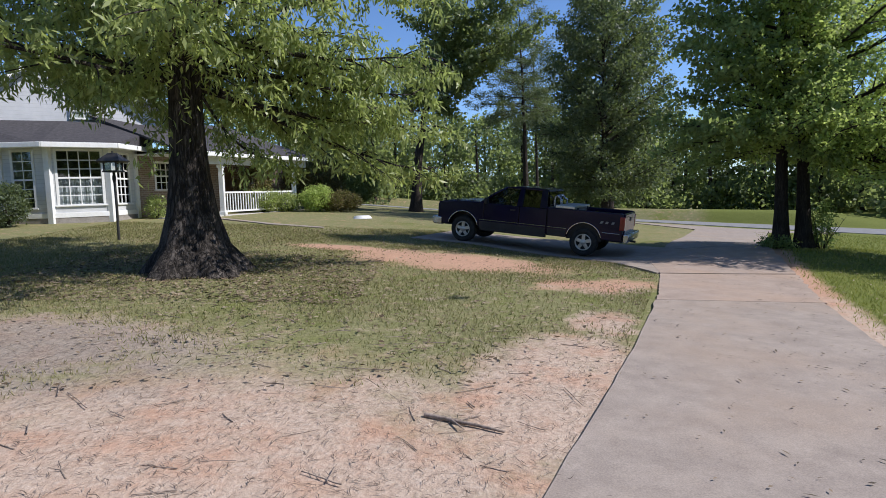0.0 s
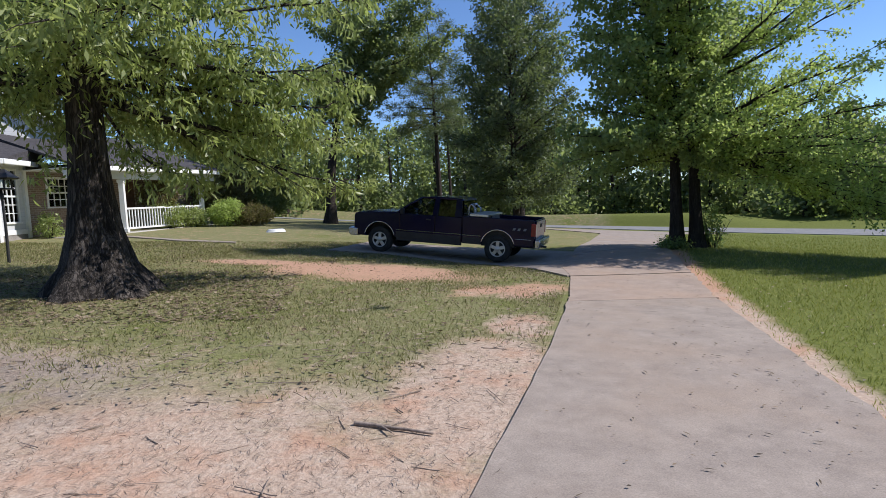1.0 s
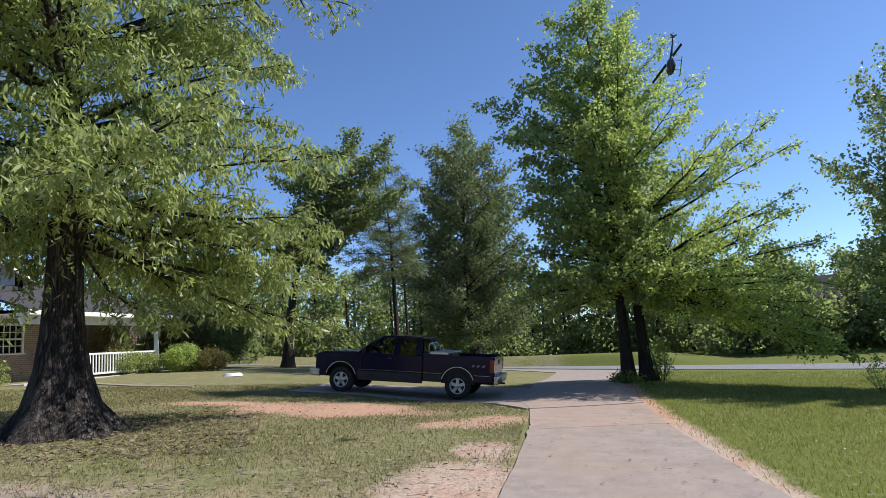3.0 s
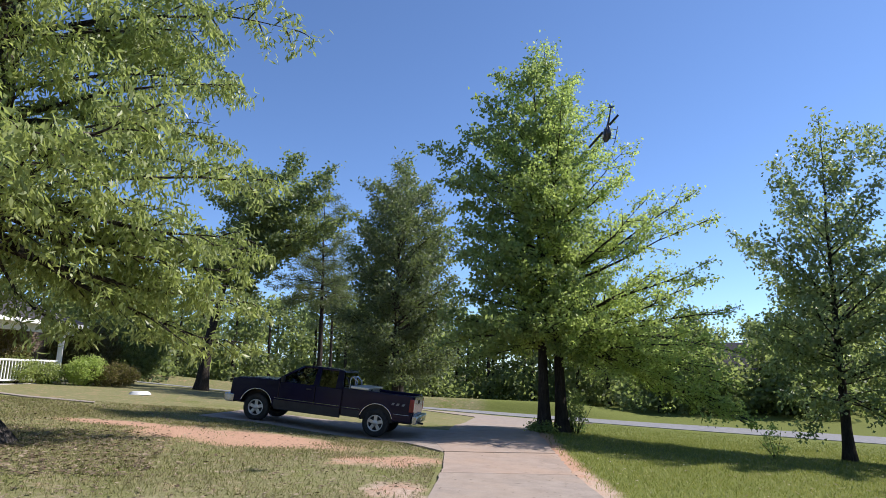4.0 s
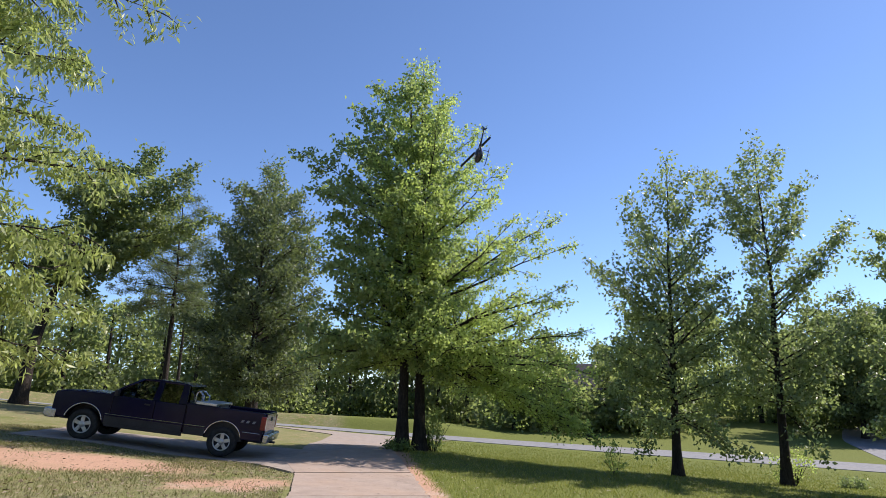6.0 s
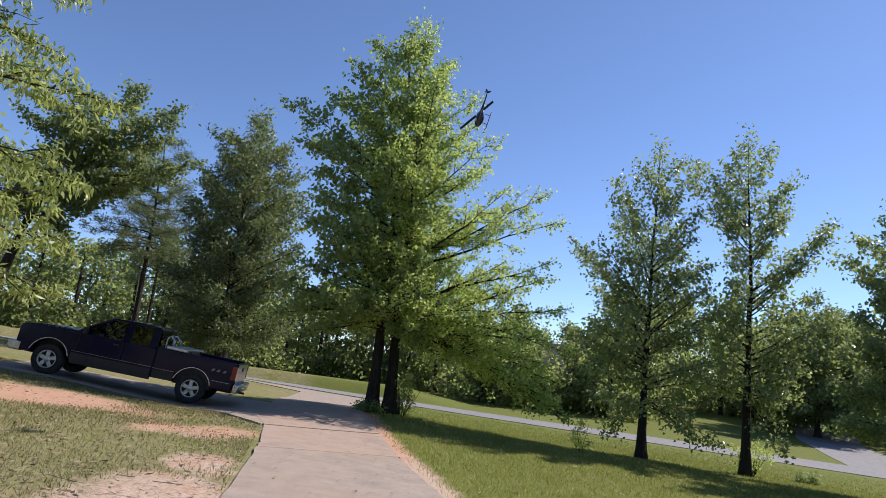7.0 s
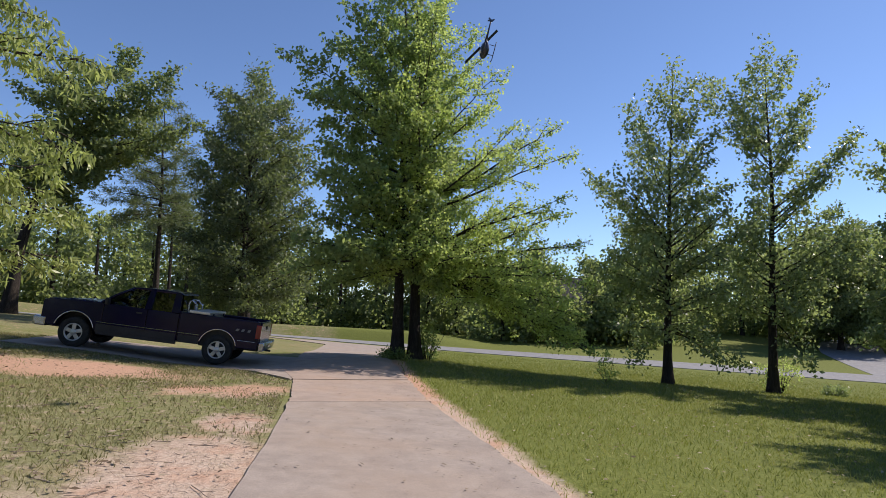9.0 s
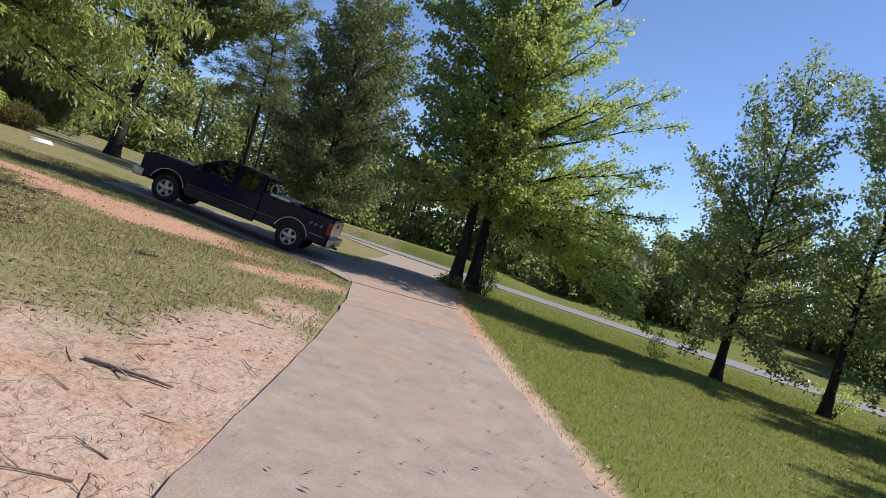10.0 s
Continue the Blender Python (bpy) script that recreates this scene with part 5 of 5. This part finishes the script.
for x in (-4.2, -1.6, 1.6, 4.2):
    wnd = bm_part("window", box(x - 0.5, -4.05, 1.0, x + 0.5, -3.98, 2.5, 0.02), WHITE, far)
    wnd.matrix_basis = fm
    pn = bm_part("pane", box(x - 0.42, -4.07, 1.08, x + 0.42, -4.052, 2.42), CAR_GLASS, wnd)
    bm_part("backing", box(x - 0.42, -4.05 + 0.0, 1.08, x + 0.42, -4.051, 2.42), BLACK, wnd)

# model helicopter hovering beside the twin trees
HULL = speckled("dark_blue_plastic", (0.012, 0.013, 0.03), (0.022, 0.022, 0.045), 8.0, 0.3, coat=0.4)
heli = thing("model_helicopter", "small dark radio controlled helicopter hovering in the air", "helicopter")
bm = bmesh.new()
bmesh.ops.create_uvsphere(bm, u_segments=24, v_segments=14, radius=1.0)
for vv in bm.verts:
    k = vv.co.x
    vv.co = Vector((vv.co.x * 0.16 + 0.03, vv.co.y * 0.075 * (1 if k > -0.2 else 1 + (k + 0.2) * 0.7), vv.co.z * 0.095 * (1 if k > -0.2 else 1 + (k + 0.2) * 0.6)))
bm_part("fuselage", bm, HULL, heli, smooth=True)
tube("tail_boom", [([(-0.10, 0, 0.03), (-0.25, 0, 0.035), (-0.45, 0, 0.04)], [0.028, 0.016, 0.012])], HULL, heli)
bm_part("tail_fin", extruded([(-0.43, 0.02), (-0.47, 0.14), (-0.50, 0.14), (-0.47, 0.02), (-0.49, -0.07), (-0.465, -0.07)], -0.004, 0.004, 0), HULL, heli)
bm_part("tail_rotor", extruded([(-0.455, -0.06), (-0.45, 0.12), (-0.43, 0.12), (-0.435, -0.06)], 0.016, 0.02, 0), BLACK, heli)
tube("mast", [([(0, 0, 0.08), (0, 0, 0.15)], [0.010, 0.008])], BLACK, heli)
for a in (35, 215):
    rb2 = bm_part("rotor_blade", extruded([(0.02, 0.145), (0.40, 0.150), (0.40, 0.154), (0.02, 0.153)], -0.022, 0.022, 0), BLACK, heli)
    rb2.matrix_basis = pose(0, 0, 0, 0, 0, a)
for s in (1, -1):
    tube("skid", [([(0.20, s * 0.10, -0.13), (0.16, s * 0.10, -0.16), (-0.14, s * 0.10, -0.16)], [0.007] * 3)], BLACK, heli, 6)
    for x in (0.09, -0.07):
        tube("strut", [([(x, s * 0.04, -0.06), (x, s * 0.10, -0.16)], [0.006, 0.006])], BLACK, heli, 6)
bm_part("side_marking", box(0.05, 0.068, -0.02, 0.10, 0.078, 0.03), WHITE, heli)
bm_part("side_marking", box(0.05, -0.078, -0.02, 0.10, -0.068, 0.03), WHITE, heli)
heli.matrix_basis = Matrix.Translation((5.98, 8.47, 5.90)) @ pose(0, 0, 0, 0, 62, 85)

# fallen sticks
STICK = speckled("grey_stick", (0.17, 0.13, 0.10), (0.36, 0.285, 0.23), 30.0, 0.9, stretch=(1, 1, 1))


def stick(x0, y0, x1, y1, r, seed, label="thin grey fallen twig on bare soil"):
    rng = np.random.default_rng(seed)
    n = 7
    t = np.linspace(0, 1, n)
    L = math.hypot(x1 - x0, y1 - y0)
    px = x0 + (x1 - x0) * t + np.cumsum(rng.normal(0, 0.012 * L, n))
    py = y0 + (y1 - y0) * t + np.cumsum(rng.normal(0, 0.012 * L, n))
    pz = np.array([gzf(a, b) for a, b in zip(px, py)]) + r * 0.7 + 0.004
    s = thing("stick" if r > 0.015 else "twig", label, "stick", Matrix.Translation((px[0], py[0], pz[0])), "fallen sticks")
    pts = np.stack([px - px[0], py - py[0], pz - pz[0]], 1)
    paths = [(pts, np.linspace(r, r * 0.55, n) * rng.uniform(0.9, 1.1, n))]
    for k in range(2 if r < 0.015 else 1):
        i = rng.integers(2, 5)
        d = (pts[-1] - pts[0]) * 0.3
        a = rng.choice([-0.7, 0.7])
        e = pts[i] + np.array([d[0] * math.cos(a) - d[1] * math.sin(a), d[0] * math.sin(a) + d[1] * math.cos(a), 0.01])
        paths.append((np.array([pts[i], (pts[i] + e) / 2, e]), [r * 0.5, r * 0.4, r * 0.25]))
    tube("wood", paths, STICK, s, 8)


stick(-0.13, 4.50, 0.40, 4.22, 0.019, 1, "thick grey weathered branch piece on bare soil")
rng = np.random.default_rng(77)
for i in range(170):
    x, y = rng.uniform(-4.2, 2.4), rng.uniform(2.2, 7.6)
    if x > 0.404 * y - 1.0:
        continue
    a, L = rng.normal(2.7, 0.8), rng.uniform(0.12, 0.30) * rng.choice([1, 1, 1, 2.4])
    stick(x, y, x + L * math.cos(a), y + L * math.sin(a), rng.uniform(0.0022, 0.006), 100 + i)


# small debris on the concrete
def debris(n, seed):
    rng = np.random.default_rng(seed)
    y = rng.uniform(2.0, 13.0, n)
    x = 0.404 * y - 0.6 + 2.6 * rng.beta(1.4, 0.9, n)
    a = rng.uniform(0, 6.28, n)
    L = rng.uniform(0.015, 0.06, n) * rng.choice([1, 1, 1, 2.2], n)
    W = rng.uniform(0.006, 0.022, n)
    d, s = np.stack([np.cos(a), np.sin(a), 0 * a], 1) * L[:, None], np.stack([-np.sin(a), np.cos(a), 0.3 + 0 * a], 1) * W[:, None]
    p = np.stack([x, y, gz(x, y) + 0.042], 1)
    v = np.stack([p - d / 2, p + s / 2, p + d / 2, p - s / 2 + np.array([0, 0, 0.004])], 1)
    m = Nodes("drive_debris")
    mat = m.done(m.ramp(m.n("ShaderNodeNewGeometry").outputs["Random Per Island"], [(0, (0.06, 0.045, 0.03)), (1, (0.26, 0.19, 0.12))]), 0.9)
    tagged(new("drive_debris", quads("drive_debris", v, mat)), "small dry leaf bits scattered on the concrete", "litter", kind="stuff")


debris(420, 84)


# litter, grass: uncountable
def drive_mask(x, y):
    """True on paved ground."""
    dlx = -2.45 + (y + 4.6) / 16.9 * 6.66
    drx = 0.12 + (y + 4.6) / 17.1 * 6.88
    a = (x > dlx - 0.02) & (x < drx + 0.02) & (y < 12.6)
    b = (y >= 12.3) & (x < 1.0 + y * 0.46) & (x > np.interp(y, (12.3, 14.3, 15.95, 16.6, 17.45, 18.1, 21.3), (4.18, 3.85, 3.35, 2.1, 0.3, -1.0, 0.3)))
    return a | b


def litter(name, label, n, x0, x1, y0, y1, ln, wd, cols, seed, on_soil, lift=0.012, rough=True):
    rng = np.random.default_rng(seed)
    x, y = rng.uniform(x0, x1, n), rng.uniform(y0, y1, n)
    keep = ~drive_mask(x, y) & (rng.uniform(0, 1, n) < (0.15 + 0.85 * soil_amount(x, y) if on_soil else 1.0 - 0.6 * soil_amount(x, y)))
    x, y = x[keep], y[keep]
    n = len(x)
    z = gz(x, y) + 0.012 * np.sin(x * 1.9) * np.sin(y * 2.3) + lift
    a = rng.uniform(0, 6.28, n)
    L, W = ln * rng.uniform(0.5, 1.4, n), wd * rng.uniform(0.6, 1.3, n)
    d = np.stack([np.cos(a), np.sin(a), rng.normal(0, 0.12, n)], 1)
    s = np.stack([-np.sin(a), np.cos(a), rng.normal(0, 0.25, n)], 1)
    p = np.stack([x, y, z], 1)
    b = rng.normal(0, 0.16, n)[:, None] * L[:, None] * s
    v = np.stack([p - d * L[:, None] / 2, p + b + s * W[:, None] / 2, p + d * L[:, None] / 2, p + b - s * W[:, None] / 2], 1)
    m = Nodes(name)
    g = m.n("ShaderNodeNewGeometry").outputs["Random Per Island"]
    mat = m.done(m.ramp(g, cols), 0.9, 0, 0.2)
    ob = tagged(new(name, quads(name, v, mat)), label, "litter", kind="stuff")
    return ob


litter("pine_straw", "scattered dry straw and bark bits on bare soil", 24000, -7, 2.4, 1.5, 9.0, 0.09, 0.005, [(0.0, (0.10, 0.075, 0.06)), (0.6, (0.24, 0.18, 0.135)), (1.0, (0.48, 0.40, 0.32))], 81, True)
litter("dead_leaf_litter", "small dry brown leaves in thin grass", 9000, -8, 4, 5, 20, 0.07, 0.035, [(0.0, (0.10, 0.07, 0.045)), (0.6, (0.20, 0.15, 0.10)), (1.0, (0.33, 0.27, 0.19))], 82, False, 0.03)


litter("oak_leaf_litter", "brown fallen leaves round the oak", 5200, -7.2, -1.2, 8.4, 13.6, 0.08, 0.04, [(0.0, (0.07, 0.05, 0.035)), (0.6, (0.18, 0.13, 0.085)), (1.0, (0.34, 0.27, 0.19))], 85, False, 0.025)
litter("lawn_leaf_litter", "pale dry leaves in the green lawn", 1500, 3, 16, 1, 14, 0.06, 0.03, [(0.0, (0.16, 0.12, 0.07)), (0.6, (0.27, 0.22, 0.14)), (1.0, (0.42, 0.37, 0.28))], 83, False, 0.045)


def grass(name, label, n, region, h, w, cols, seed, reject):
    rng = np.random.default_rng(seed)
    x0, x1, y0, y1 = region
    x, y = rng.uniform(x0, x1, n), rng.uniform(y0, y1, n)
    keep = ~drive_mask(x, y) & reject(rng, x, y)
    x, y = x[keep], y[keep]
    n = len(x)
    z = gz(x, y) + 0.012 * np.sin(x * 1.9) * np.sin(y * 2.3) - 0.005
    a = rng.uniform(0, 6.28, n)
    far_k = 1 + np.clip(np.hypot(x, y) - 6, 0, 20) * 0.09
    H, W = h * rng.uniform(0.5, 1.4, n), w * rng.uniform(0.7, 1.3, n) * far_k
    p = np.stack([x, y, z], 1)
    s = np.stack([np.cos(a), np.sin(a), np.zeros(n)], 1) * W[:, None] / 2
    b = np.stack([rng.normal(0, 0.55, n) * H, rng.normal(0, 0.55, n) * H, H], 1)
    v = np.stack([p - s, p + s, p + b], 1)
    m = Nodes(name)
    gg = m.n("ShaderNodeNewGeometry")
    f = m.math('ADD', m.math('MULTIPLY', gg.outputs["Random Per Island"], 0.6), m.math('MULTIPLY', m.noise(1.2, 3, 0.5, gg.outputs["Position"]), 0.45))
    c = m.ramp(f, cols)
    m.done(c, 0.6, 0, 0.3)
    tr, mx = m.n("ShaderNodeBsdfTranslucent"), m.n("ShaderNodeMixShader")
    mx.inputs[0].default_value = 0.35
    m.t.links.new(c, tr.inputs[0]), m.t.links.new(m.bsdf.outputs[0], mx.inputs[1])
    m.t.links.new(tr.outputs[0], mx.inputs[2]), m.t.links.new(mx.outputs[0], m.out.inputs[0])
    return tagged(new(name, quads(name, v, m.mat, 3)), label, "grass", kind="stuff")


def west_only(rng, x, y):
    return (x < 0.404 * y - 0.7) & (rng.uniform(0, 1, len(x)) < (1 - soil_amount(x, y)) ** 1.5 * (0.35 + 0.65 * np.clip(np.sin(x * 1.3) * np.sin(y * 1.1 + 1) + 0.6, 0, 1)))


grass("thin_grass", "thin short dry and green grass", 230000, (-11, 5, 4.5, 21), 0.045, 0.010,
      [(0.1, (0.12, 0.135, 0.035)), (0.4, (0.20, 0.205, 0.065)), (0.7, (0.31, 0.275, 0.13)), (0.95, (0.44, 0.37, 0.23))], 91, west_only)
grass("lush_grass", "fresh green lawn grass", 400000, (2, 36, 0.5, 30), 0.055, 0.010,
      [(0.1, (0.15, 0.185, 0.03)), (0.55, (0.28, 0.31, 0.06)), (0.95, (0.47, 0.44, 0.17))], 92,
      lambda rng, x, y: (x > 0.404 * y + 2.1 + rng.uniform(-0.15, 0.3, len(x))) & (rng.uniform(0, 1, len(x)) < np.clip(1.25 - np.hypot(x, y) / 32, 0.0, 1)) & (x + 0.97 * y < 48))
